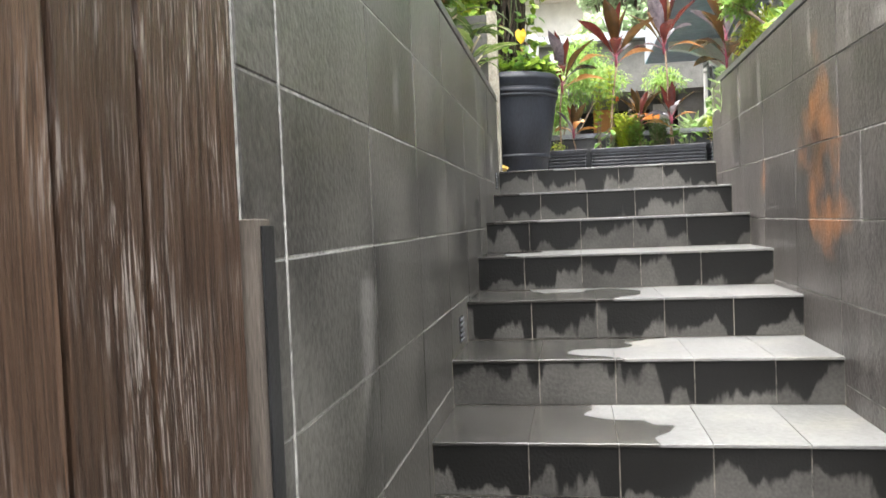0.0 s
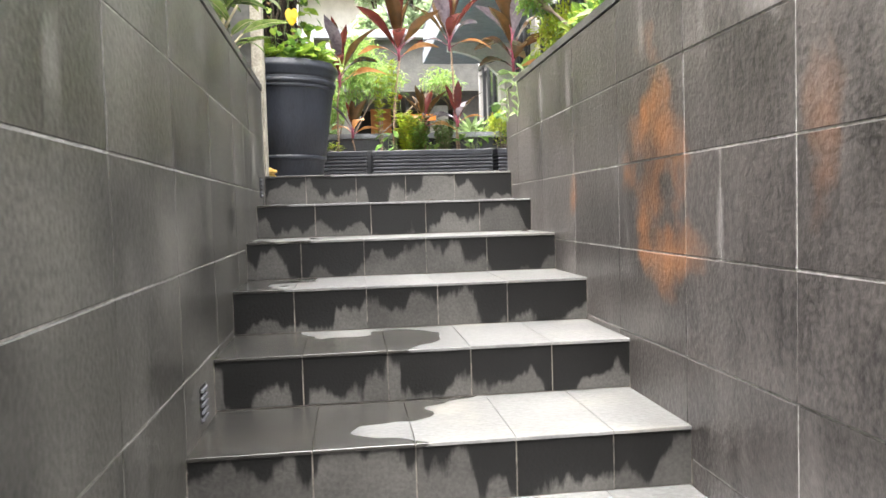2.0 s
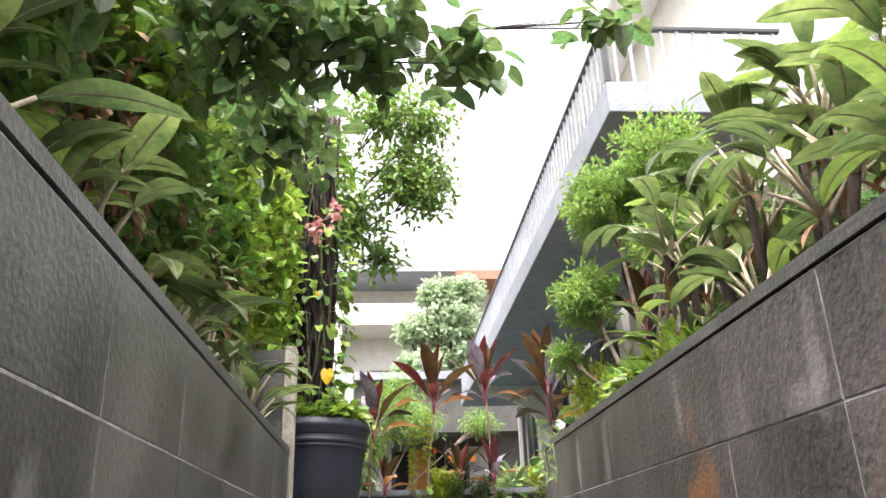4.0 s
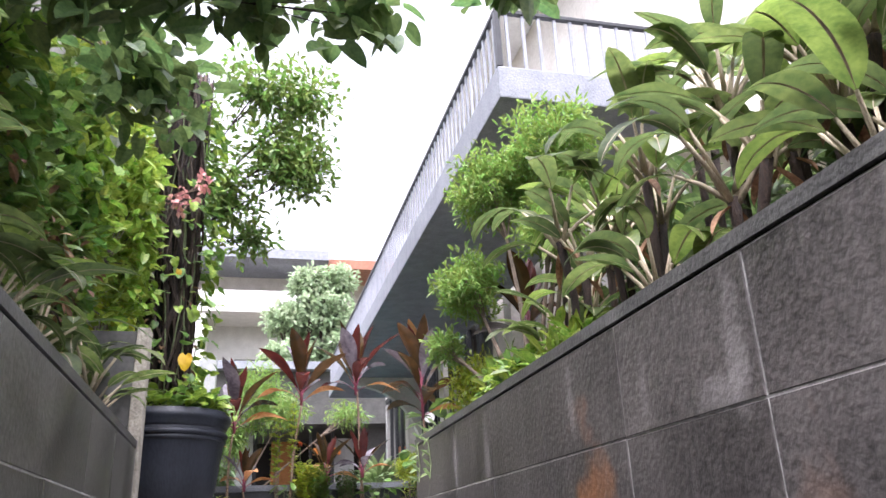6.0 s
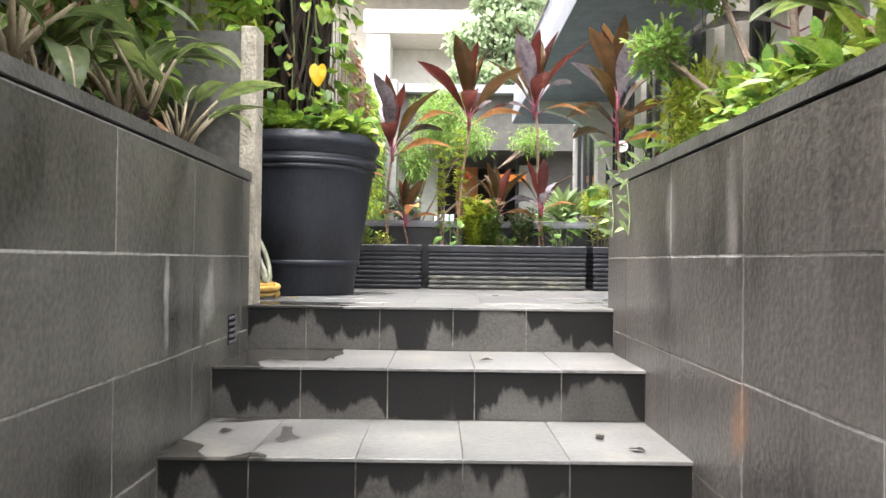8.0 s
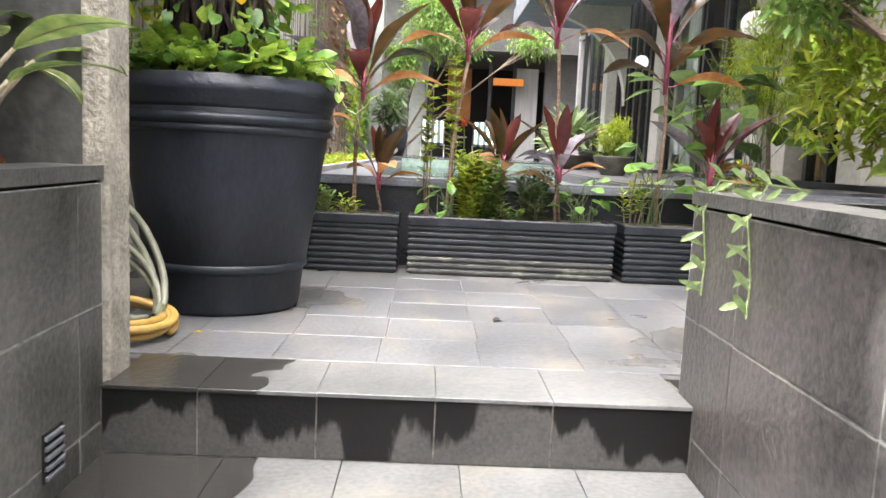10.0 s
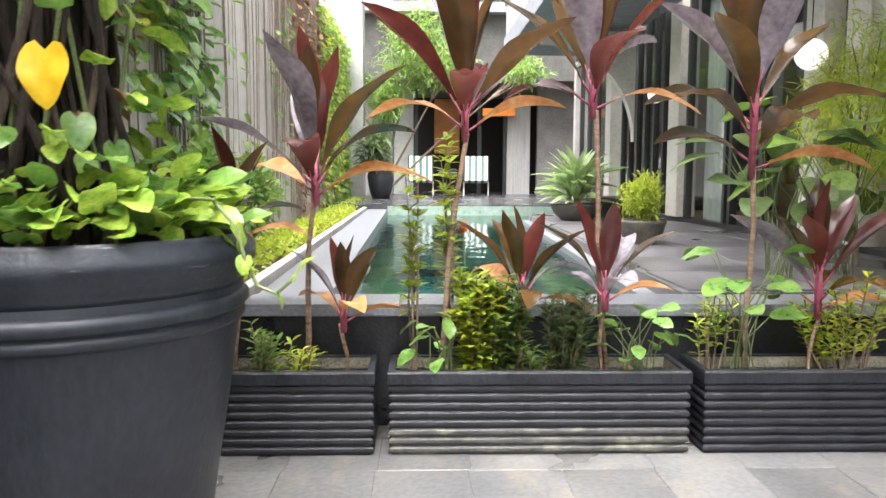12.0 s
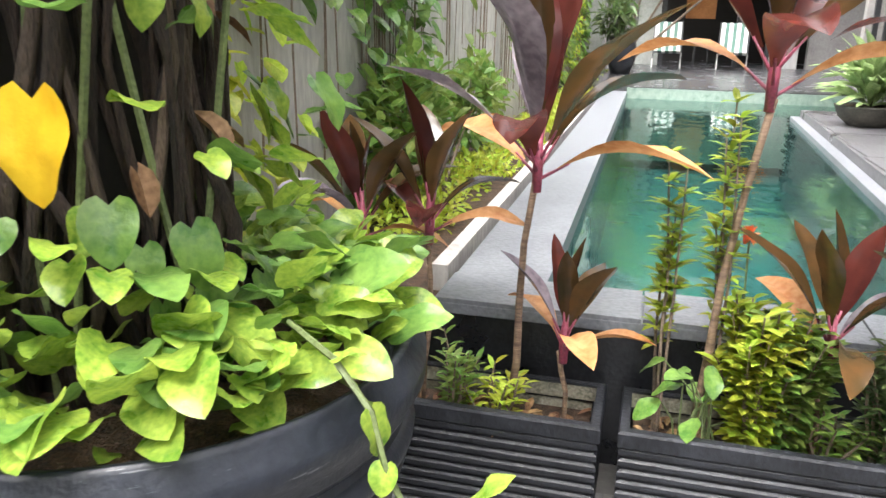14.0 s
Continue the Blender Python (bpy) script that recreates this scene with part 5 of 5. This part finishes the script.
def leafy_mass(name, label, lumps, material, leaf, width, seed, stem=None, shape="oval", stem_mat=None, category="shrub", lift=0.2, droop=0.5, shell=0.45, segs=3):
    rnd = random.Random(seed)
    x, y, z = lumps[0][0]
    base = stem[0] if stem else (x, y, z - lumps[0][1][2])
    pl = thing(name, label, category, at=base)
    bm, tr = bmesh.new(), bmesh.new()
    for c, r, n in lumps:
        rel = (c[0] - base[0], c[1] - base[1], c[2] - base[2])
        cloud(bm, rnd, rel, r, n, leaf, width, shape, lift, shell, droop, 6 if shape == "heart" else segs)
        if stem:
            mid = Vector(rel) * 0.5 + Vector((rnd.uniform(-0.1, 0.1), rnd.uniform(-0.1, 0.1), 0)) * r[0]
            tube(tr, [(0, 0, -0.05), mid, rel], [stem[1], stem[1] * 0.7, stem[1] * 0.3], 7)
            for _ in range(7):
                d = any_way(rnd)
                e = Vector(rel) + Vector((d.x * r[0], d.y * r[1], d.z * r[2])) * 0.75
                tube(tr, [mid.lerp(Vector(rel), 0.5), Vector(rel).lerp(e, 0.5), e], [stem[1] * 0.35, stem[1] * 0.25, stem[1] * 0.1], 5)
    if stem:
        part("trunk", tr, stem_mat or M_TWIG, pl, "brown branching stems")
    tagged(part("crown", bm, material, pl), kind="stuff")
    return pl


# right bed: feathery shrubs and mixed leaves
leafy_mass("feathery_shrub", "fine-leaved bright green shrub leaning over the wall", [((1.36, 5.15, 3.46), (0.32, 0.36, 0.26), 4000), ((1.62, 4.85, 3.62), (0.36, 0.34, 0.22), 3000), ((1.22, 5.3, 2.92), (0.24, 0.30, 0.22), 2700),
           ((1.68, 4.9, 3.30), (0.32, 0.36, 0.26), 2300), ((1.5, 4.75, 3.05), (0.22, 0.26, 0.18), 1300), ((1.12, 5.5, 2.62), (0.14, 0.18, 0.12), 700)], L_FEATHER, 0.045, 0.013, 101, ((1.45, 5.0, 2.10), 0.018))
leafy_mass("mixed_shrub", "loose shrub with pointed mid-green leaves in the bed", [((1.38, 5.2, 2.32), (0.22, 0.35, 0.22), 420), ((1.35, 4.7, 2.30), (0.2, 0.3, 0.2), 380)],
           L_MID, 0.085, 0.035, 102, ((1.4, 5.0, 2.10), 0.01))
leafy_mass("mixed_shrub", "loose shrub with lime green pointed leaves in the bed", [((1.28, 4.9, 2.27), (0.16, 0.5, 0.15), 260), ((1.22, 4.1, 2.25), (0.12, 0.4, 0.14), 160)],
           L_POTHOS, 0.09, 0.04, 103, ((1.3, 4.6, 2.10), 0.008))
leafy_mass("hedge", "dark green leafy hedge at the back of the bed", [((2.2, 2.6, 2.75), (0.5, 1.6, 0.65), 3600), ((2.3, 4.6, 2.75), (0.6, 1.0, 0.65), 2600), ((2.2, 0.8, 2.7), (0.6, 1.2, 0.6), 1800)],
           L_DEEP, 0.13, 0.05, 104, ((2.3, 3.0, 2.10), 0.03))
leafy_mass("feathery_shrub", "yellow-green feathery shrub beside the deck", [((2.55, 8.9, 2.9), (0.42, 0.4, 0.55), 6000)], L_LIME, 0.08, 0.006, 105, ((2.6, 9.0, 2.09), 0.02), lift=-0.2)
leafy_mass("feathery_shrub", "fine-leaved yellow-green shrub at the bed's end", [((1.30, 5.55, 2.42), (0.22, 0.2, 0.22), 1300)], L_LIME, 0.045, 0.012, 106, ((1.6, 5.5, 2.10), 0.012))


def trailing_sprig(x, y, z, seed):
    rnd = random.Random(seed)
    sp = thing("trailing_sprig", "slender green sprig hanging over the tiled wall", "plant", at=(x, y, z))
    st = bmesh.new()
    pts = [(0.1, 0.0, 0.02), (0.0, -0.01, 0.03), (-0.04, -0.02, -0.05), (-0.035, -0.05, -0.17), (-0.05, -0.08, -0.25)]
    tube(st, pts, 0.003, 5)
    part("stem", st, M_GREENSTEM, sp)
    for k in range(14):
        t = k / 13 * 3.9
        i = int(t)
        p = Vector(pts[i]).lerp(Vector(pts[i + 1]), t - i)
        a = math.pi - 0.5 + rnd.uniform(-0.7, 0.7)
        ob = part("leaf", rnd.choice(leaf_of(L_PALE, "lance", 0.062, 0.016, 0.6, 0.3, 5)), L_PALE, sp)
        ob.matrix_basis = aim(p, (math.cos(a), math.sin(a)), (45 if k % 2 else -30) + rnd.uniform(-15, 15), 60 if k % 2 else -60)


trailing_sprig(1.02, 5.72, WALL_TOP + 0.045, 5)
trailing_sprig(1.02, 5.45, WALL_TOP + 0.045, 6)


# left: vines over the garden wall and the canopy that leans over the stair
def vine_curtain(y0, y1, z0, z1, label, leaves, material, leaf, seed, stems=60, x0=GARDEN_X, depth=0.12, clumps=10, stem_mat=None):
    rnd = random.Random(seed)
    v = thing("wall_vine", label, "climbing plant", "vines on the garden wall", at=(x0, (y0 + y1) / 2, z0))
    st, lf = bmesh.new(), bmesh.new()
    strands = [(rnd.uniform(y0, y1) - (y0 + y1) / 2, rnd.uniform(0.2, 1)) for _ in range(clumps)]
    for k in range(stems):
        c = rnd.choice(strands)
        y = c[0] + rnd.gauss(0, 0.12)
        h0, h1 = rnd.uniform(0, 0.5) * (z1 - z0), z1 - z0
        x = rnd.uniform(0.01, depth * 0.6)
        tube(st, [(x, y + 0.04 * math.sin(k + i * 0.9), h1 + (h0 - h1) * i / 5) for i in range(6)], rnd.uniform(0.002, 0.006), 4)
    for _ in range(leaves):
        c = rnd.choice(strands)
        y = c[0] + rnd.gauss(0, 0.16)
        if not y0 <= y + (y0 + y1) / 2 <= y1:
            continue
        p = (rnd.uniform(0.02, depth), y, rnd.uniform(0, 1) ** 0.9 * (z1 - z0))
        blade(lf, p, (rnd.uniform(0.2, 1), rnd.uniform(-0.8, 0.8), rnd.uniform(-1.2, 0.2)), leaf * rnd.uniform(0.6, 1.25), leaf * 0.75, 0.5, 0.25, 4, "heart")
    tagged(part("stem_tangle", st, stem_mat or M_TWIG, v, "brown hanging vine stems"), kind="stuff")
    tagged(part("foliage", lf, material, v), kind="stuff")
    return v


vine_curtain(6.4, 8.6, 2.2, 4.8, "green vines over raw concrete", 900, L_LIME, 0.085, 201, 46, clumps=12)
vine_curtain(8.4, 10.4, 2.0, 4.8, "green vines and bare stems over raw concrete", 700, L_POTHOSDARK, 0.10, 202, 44, clumps=9)
vine_curtain(10.4, 13.2, 2.0, 4.8, "sparse bare vine stems over raw concrete", 110, L_MID, 0.08, 203, 46, clumps=7)
vine_curtain(13.2, 15.6, 2.0, 4.9, "dense brown hanging stems over raw concrete", 420, M_LITTER, 0.07, 207, 190, clumps=14)
vine_curtain(15.2, 19.5, 2.0, 4.9, "green vines and brown stems over raw concrete", 1500, L_MID, 0.10, 204, 150, clumps=22)
vine_curtain(15.4, 19.0, 2.2, 4.9, "yellow-green vines hanging over raw concrete", 700, L_LIME, 0.09, 208, 40, clumps=12)
vine_curtain(6.0, 9.0, 3.2, 5.2, "yellow-green vines at the top of the wall", 1800, L_LIME, 0.08, 205, 30, clumps=14)
leafy_mass("wall_shrub", "leafy green shrub at the foot of the garden wall", [((-0.82, 9.2, 2.45), (0.2, 0.6, 0.4), 520), ((-0.85, 10.6, 2.4), (0.18, 0.6, 0.35), 420)],
           L_MID, 0.09, 0.045, 206, ((-0.85, 9.8, 2.0), 0.012))
ground_cover = leafy_mass("ground_cover", "low lime green ground cover in the planted strip", [((-0.72, 9.0 + 1.15 * k, 2.06), (0.27, 0.7, 0.12), 750) for k in range(10)],
                          L_LIME, 0.045, 0.02, 207, category="ground cover")
tagged(ground_cover, kind="stuff")

leafy_mass("vine_hedge", "tall dark vine hedge smothering the garden wall", [((-0.98, 5.2, 2.9), (0.22, 0.7, 0.8), 1500), ((-0.98, 4.1, 3.1), (0.25, 0.8, 1.0), 1900),
           ((-0.98, 2.9, 3.2), (0.27, 0.9, 1.0), 1900), ((-0.98, 1.6, 3.2), (0.3, 0.9, 1.1), 1600), ((-0.95, 5.6, 3.8), (0.28, 0.7, 0.8), 1200), ((-0.95, 0.4, 3.2), (0.3, 0.9, 1.0), 900)],
           L_MID, 0.085, 0.05, 208, ((-0.99, 3.6, 2.10), 0.03), "heart", M_BARK)
leafy_mass("vine_hedge", "mid-green vine leaves tangled over the hedge", [((-0.9, 5.3, 3.1), (0.24, 0.5, 0.9), 700), ((-0.9, 3.9, 3.2), (0.26, 0.8, 0.9), 800), ((-0.9, 2.6, 3.1), (0.26, 0.8, 0.9), 700), ((-0.9, 1.4, 3.1), (0.3, 0.8, 0.9), 500)],
           L_POTHOSDARK, 0.085, 0.05, 214, ((-0.97, 3.2, 2.10), 0.02), "heart", M_BARK)
leafy_mass("vine_hedge", "withered brown leaves caught in the hedge", [((-0.84, 4.9, 2.75), (0.22, 0.6, 0.5), 200), ((-0.84, 3.4, 2.8), (0.22, 0.9, 0.5), 260), ((-0.84, 2.0, 2.8), (0.22, 0.8, 0.5), 160)],
           M_LITTER, 0.075, 0.03, 215, ((-0.95, 3.8, 2.10), 0.012), "lance", M_BARK, "climbing plant", -0.6, 0.9, 0.2)
leafy_mass("vine_hedge", "bright green vine leaves at the hedge end", [((-0.80, 5.4, 3.3), (0.2, 0.35, 0.8), 420), ((-0.82, 3.8, 3.4), (0.2, 0.8, 0.6), 260),
           ((-0.70, 6.2, 3.5), (0.24, 0.35, 1.0), 900)], L_POTHOS, 0.08, 0.05, 209, ((-0.95, 4.4, 2.10), 0.012), "heart", M_BARK)
leafy_mass("bougainvillea", "faded pink bracts hanging from the tree", [((-0.42, 6.3, 3.78), (0.10, 0.12, 0.13), 40), ((-0.30, 6.3, 3.92), (0.06, 0.08, 0.08), 22)], L_PINK, 0.05, 0.035, 216, ((-0.75, 6.3, 3.6), 0.005), "oval", M_TWIG, "flower", -0.3)
leafy_mass("overhanging_vine", "dark vine shoots leaning over the stair", [((-0.42, 3.4, 3.35), (0.45, 0.6, 0.38), 420), ((0.0, 3.45, 3.32), (0.38, 0.4, 0.3), 190), ((0.33, 3.4, 3.18), (0.2, 0.25, 0.24), 60),
           ((-0.45, 4.5, 3.6), (0.4, 0.5, 0.5), 300), ((0.85, 3.4, 3.38), (0.25, 0.2, 0.09), 30), ((-0.62, 2.4, 3.0), (0.26, 0.5, 0.5), 300)],
           L_DEEP, 0.095, 0.066, 210, ((-0.95, 3.6, 3.3), 0.006), "heart", M_BARK, "climbing plant", -0.4, 0.4, 0.2)
leafy_mass("garden_tree", "slender tree with small leaves over the wall", [((-0.35, 8.6, 4.85), (0.6, 0.6, 0.6), 1500), ((0.25, 8.5, 5.3), (0.6, 0.6, 0.5), 1300), ((-0.7, 8.4, 5.5), (0.6, 0.7, 0.6), 1500), ((0.0, 9.0, 4.6), (0.4, 0.5, 0.3), 420), ((0.5, 8.4, 5.1), (0.42, 0.5, 0.5), 700), ((0.45, 8.4, 5.9), (0.55, 0.6, 0.5), 900), ((0.0, 8.4, 6.0), (0.6, 0.6, 0.5), 800)],
           L_MID, 0.085, 0.04, 211, ((-0.9, 8.6, 4.3), 0.012), "oval", M_BARK, "tree", -0.1, 0.5, 0.15)
leafy_mass("garden_tree", "leaning tree with fine drooping leaves by the pavilion", [((0.3, 20.4, 5.0), (0.9, 0.8, 1.1), 3200), ((0.9, 20.0, 4.6), (0.7, 0.7, 0.6), 1300), ((-0.3, 20.2, 4.0), (0.5, 0.6, 0.8), 1200), ((2.4, 20.4, 4.6), (0.7, 0.6, 0.45), 700)],
           L_MID, 0.17, 0.03, 212, ((-0.5, 20.5, 2.1), 0.03), "lance", M_TWIG, "tree", -0.3, 0.8, 0.2)
leafy_mass("urn_plant", "dark green plant in the far urn", [((-0.45, 19.0, 3.0), (0.35, 0.3, 0.45), 320)], L_DEEP, 0.25, 0.05, 213, ((-0.35, 19.0, 2.6), 0.02), "lance", M_GREENSTEM, "plant", 0.1, 0.9)
for k, (x, y, z, r) in enumerate(((2.4, 28, 9.4, 1.7), (6.0, 29, 8.6, 2.4), (1.2, 27, 6.8, 1.2))):
    lumps = [((x + r * dx, y + r * dy, z + r * dz), (r * s, r * s, r * s * 0.8), int(2300 * s)) for dx, dy, dz, s in
             ((0, 0, 0, 0.9), (0.8, 0.1, -0.3, 0.6), (-0.7, 0, -0.2, 0.6), (0.3, 0.2, 0.7, 0.6), (-0.3, -0.2, 0.55, 0.5), (0.5, -0.3, -0.8, 0.55), (-0.2, 0, -0.9, 0.6))]
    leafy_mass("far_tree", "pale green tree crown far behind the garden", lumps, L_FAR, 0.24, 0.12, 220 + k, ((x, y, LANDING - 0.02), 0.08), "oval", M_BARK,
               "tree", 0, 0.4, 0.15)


def bowl_plant(x, y, z, label, n, size, width, material, seed, shape="lance", rise=(10, 80)):
    rnd = random.Random(seed)
    pl = thing("bowl_plant", label, "plant", at=(x, y, z))
    st = bmesh.new()
    tube(st, [(0, 0, -0.03), (0.01, 0, 0.05), (0, 0, 0.12)], 0.012, 6)
    part("stem", st, M_GREENSTEM, pl)
    for k in range(n):
        a = 2.4 * k
        m = material if rnd.random() < 0.7 else L_PALE
        ob = part("leaf", rnd.choice(leaf_of(m, shape, size, width, 0.7, 0.3, 6)), m, pl)
        s = rnd.uniform(0.7, 1.15)
        ob.matrix_basis = aim((0.10 * rnd.random() * math.cos(a), 0.10 * rnd.random() * math.sin(a), rnd.uniform(0.0, 0.28)), (math.cos(a), math.sin(a)),
                              rnd.uniform(*rise), rnd.uniform(-25, 25)) @ Matrix.Diagonal((s, s, s, 1))


bowl_plant(1.97, 13.1, COPING_Z + 0.18, "variegated green clump in the clay bowl", 110, 0.44, 0.075, L_PALE, 301)
leafy_mass("bowl_plant", "feathery lime green succulent in the small pot", [((1.86, 10.36, 2.42), (0.19, 0.19, 0.20), 1500)], L_LIME, 0.05, 0.010, 302, ((1.86, 10.36, COPING_Z + 0.17), 0.008), category="plant")


# ---- fallen leaves ----
for k, (x, y, z, m, label) in enumerate(((-0.40, 6.22, TERRACE, L_YELLOW, "small yellow leaf fallen on the paving"), (0.58, 6.60, TERRACE, M_BARK, "dark withered leaf lying on the paving"),
                                         (-0.30, 5.33, STEP_Z[7], M_BARK, "dark withered leaf lying on a step"), (-0.12, 5.36, STEP_Z[7], M_BARK, "dark withered leaf lying on a step"),
                                         (0.45, 5.36, STEP_Z[7], M_BARK, "dark withered leaf lying on a step"), (-0.38, 4.95, STEP_Z[6], M_BARK, "dark withered leaf lying on a step"),
                                         (0.78, 4.92, STEP_Z[6], M_BARK, "dark withered leaf lying on a step"), (0.86, 4.76, STEP_Z[6], M_BARK, "dark withered leaf lying on a step"))):
    fl = bmesh.new()
    blade(fl, (-0.03, 0, 0.006), (1, 0, 0.12), 0.05 if k else 0.03, 0.028 if k else 0.02, 0.35, 0.25, 6, "oval", 0, 2, 0.15)
    ob = part("fallen_leaf", fl, m, smooth=True)
    ob.matrix_basis = pose(x, y, z, 0, 0, 47 * k)
    tagged(ob, label, "leaf", "fallen leaves")


# ---- tiles and stones of the walls, steps and floors ----
def slab_mesh(name, sx, sy, sz, material, bevel=0.002):
    return mesh_of(box(-sx / 2, -sy / 2, -sz / 2, sx / 2, sy / 2, sz / 2, 0) if not bevel else bevelled(sx, sy, sz, bevel), name, material)


def bevelled(sx, sy, sz, b):
    """A block with its outward edges eased."""
    bm = bmesh.new()
    lo = [bm.verts.new((x * sx / 2, y * sy / 2, -sz / 2)) for x, y in ((-1, -1), (1, -1), (1, 1), (-1, 1))]
    mid = [bm.verts.new((x * sx / 2, y * sy / 2, sz / 2 - b)) for x, y in ((-1, -1), (1, -1), (1, 1), (-1, 1))]
    hi = [bm.verts.new((x * (sx / 2 - b), y * (sy / 2 - b), sz / 2)) for x, y in ((-1, -1), (1, -1), (1, 1), (-1, 1))]
    bm.faces.new(lo[::-1])
    bm.faces.new(hi)
    for a, c in ((lo, mid), (mid, hi)):
        for i in range(4):
            j = (i + 1) % 4
            bm.faces.new((a[i], a[j], c[j], c[i]))
    return bm


ROWS_Z = [LANDING - 0.05, 0.330, 0.630, 0.930, 1.230, 1.530, 1.825, WALL_TOP]
CACHE = {}


def lay(name, parent, sx, sy, sz, m, where, material):
    key = (name, round(sx, 4), round(sy, 4), round(sz, 4), material.name)
    if key not in CACHE:
        CACHE[key] = slab_mesh(name, sx, sy, sz, material, 0.002 if name == "tile" else 0.001)
    ob = new(name, CACHE[key])
    ob.parent = parent
    ob.matrix_basis = where
    return ob


part("grout_line", box(left_x(1.383) - 0.001, 1.3785, 0.05, left_x(1.383) + 0.0015, 1.3875, 1.80), M_GROUT, wall_left, "pale lime-stained joint")
rnd = random.Random(4)
for wall, f, phase, step, ya, yb, turn, material in (
        (wall_left, left_x, 1.98, 0.597, 1.215, 5.695, 90, M_TILE), (wall_right, right_x, 3.172, 0.576, -1.2, 5.80, -90, M_TILE_R)):
    skew = math.degrees(math.atan(0.0085)) if turn > 0 else -math.degrees(math.atan(0.0075))
    rows_z = [r - 0.013 if turn > 0 and 1.4 < r < 2.0 else r for r in ROWS_Z]
    for z0, z1 in zip(rows_z, rows_z[1:]):
        cuts = [phase + step * k for k in range(-12, 12)]
        if turn < 0 and abs(z0 - 1.23) < 0.01:
            cuts.append(2.95)
        cuts = sorted([ya, yb] + [c for c in cuts if ya + 0.03 < c < yb - 0.03])
        for a, b in zip(cuts, cuts[1:]):
            if STEP_Z[min(8, max(0, int((a - STEP_Y[0]) / GOING)))] - RISE > z1 and a > STEP_Y[0]:
                continue
            y, z = (a + b) / 2, (z0 + z1) / 2
            off = rnd.uniform(-0.0012, 0.0012)
            where = pose(f(y) + (-0.006 + off if turn > 0 else 0.006 - off), y, z, 90, 0, turn + skew)
            lay("tile", wall, b - a - 0.005, z1 - z0 - 0.005, 0.012, None, where, material)

for k in range(9):
    xs = left_x(STEP_Y[k]) + 0.001, right_x(STEP_Y[k]) - 0.001
    n = 5
    shift = rnd.uniform(-0.06, 0.06)
    cuts = [xs[0]] + [xs[0] + (xs[1] - xs[0]) * (i / n) + shift for i in range(1, n)] + [xs[1]]
    for a, b in zip(cuts, cuts[1:]):
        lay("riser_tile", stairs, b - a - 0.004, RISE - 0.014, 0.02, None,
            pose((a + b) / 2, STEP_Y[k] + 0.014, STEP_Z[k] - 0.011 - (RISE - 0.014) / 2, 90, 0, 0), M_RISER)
        deep = GOING + 0.02 if k < 8 else 0.30
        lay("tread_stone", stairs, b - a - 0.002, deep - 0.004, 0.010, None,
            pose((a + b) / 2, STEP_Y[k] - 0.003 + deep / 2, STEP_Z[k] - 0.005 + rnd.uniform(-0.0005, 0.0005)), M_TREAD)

for j in range(6):
    y0 = STEP_Y[8] + 0.298 + 0.303 * j
    for i in range(18):
        x0 = -1.04 + 0.303 * i + (0.01 if j % 2 else 0.0)
        if y0 < 5.83 and (x0 + 0.3 > 0.99 or x0 < -0.5):
            if x0 > 0.6:
                continue
        sy = min(0.303, 7.93 - y0)
        if sy > 0.05:
            lay("paving_stone", terrace, 0.3008, sy - 0.0022, 0.024, None,
                pose(x0 + 0.15, y0 + sy / 2, TERRACE - 0.012 + rnd.uniform(-0.0012, 0.0012)), M_PAVE)

# slabs of the deck and stones of the near coping
for j in range(10):
    y0 = 8.215 + 0.61 * j
    x0 = 1.405 + 0.0416 * (y0 - 8.2) + 0.03
    while x0 < 3.0:
        x1 = min(x0 + 0.61, 3.04)
        lay("deck_slab", deck, x1 - x0 - 0.006, 0.604, 0.012, None, pose((x0 + x1) / 2, y0 + 0.305, COPING_Z + 0.0235 + rnd.uniform(-0.0012, 0.0012)), M_DECK)
        x0 += 0.61
for i in range(6):
    lay("coping_stone", coping_front, 0.594, 0.25, 0.014, None, pose(-0.06 + 0.6 * i, 8.062, COPING_Z + 0.006 + rnd.uniform(-0.001, 0.001)), M_COPING)
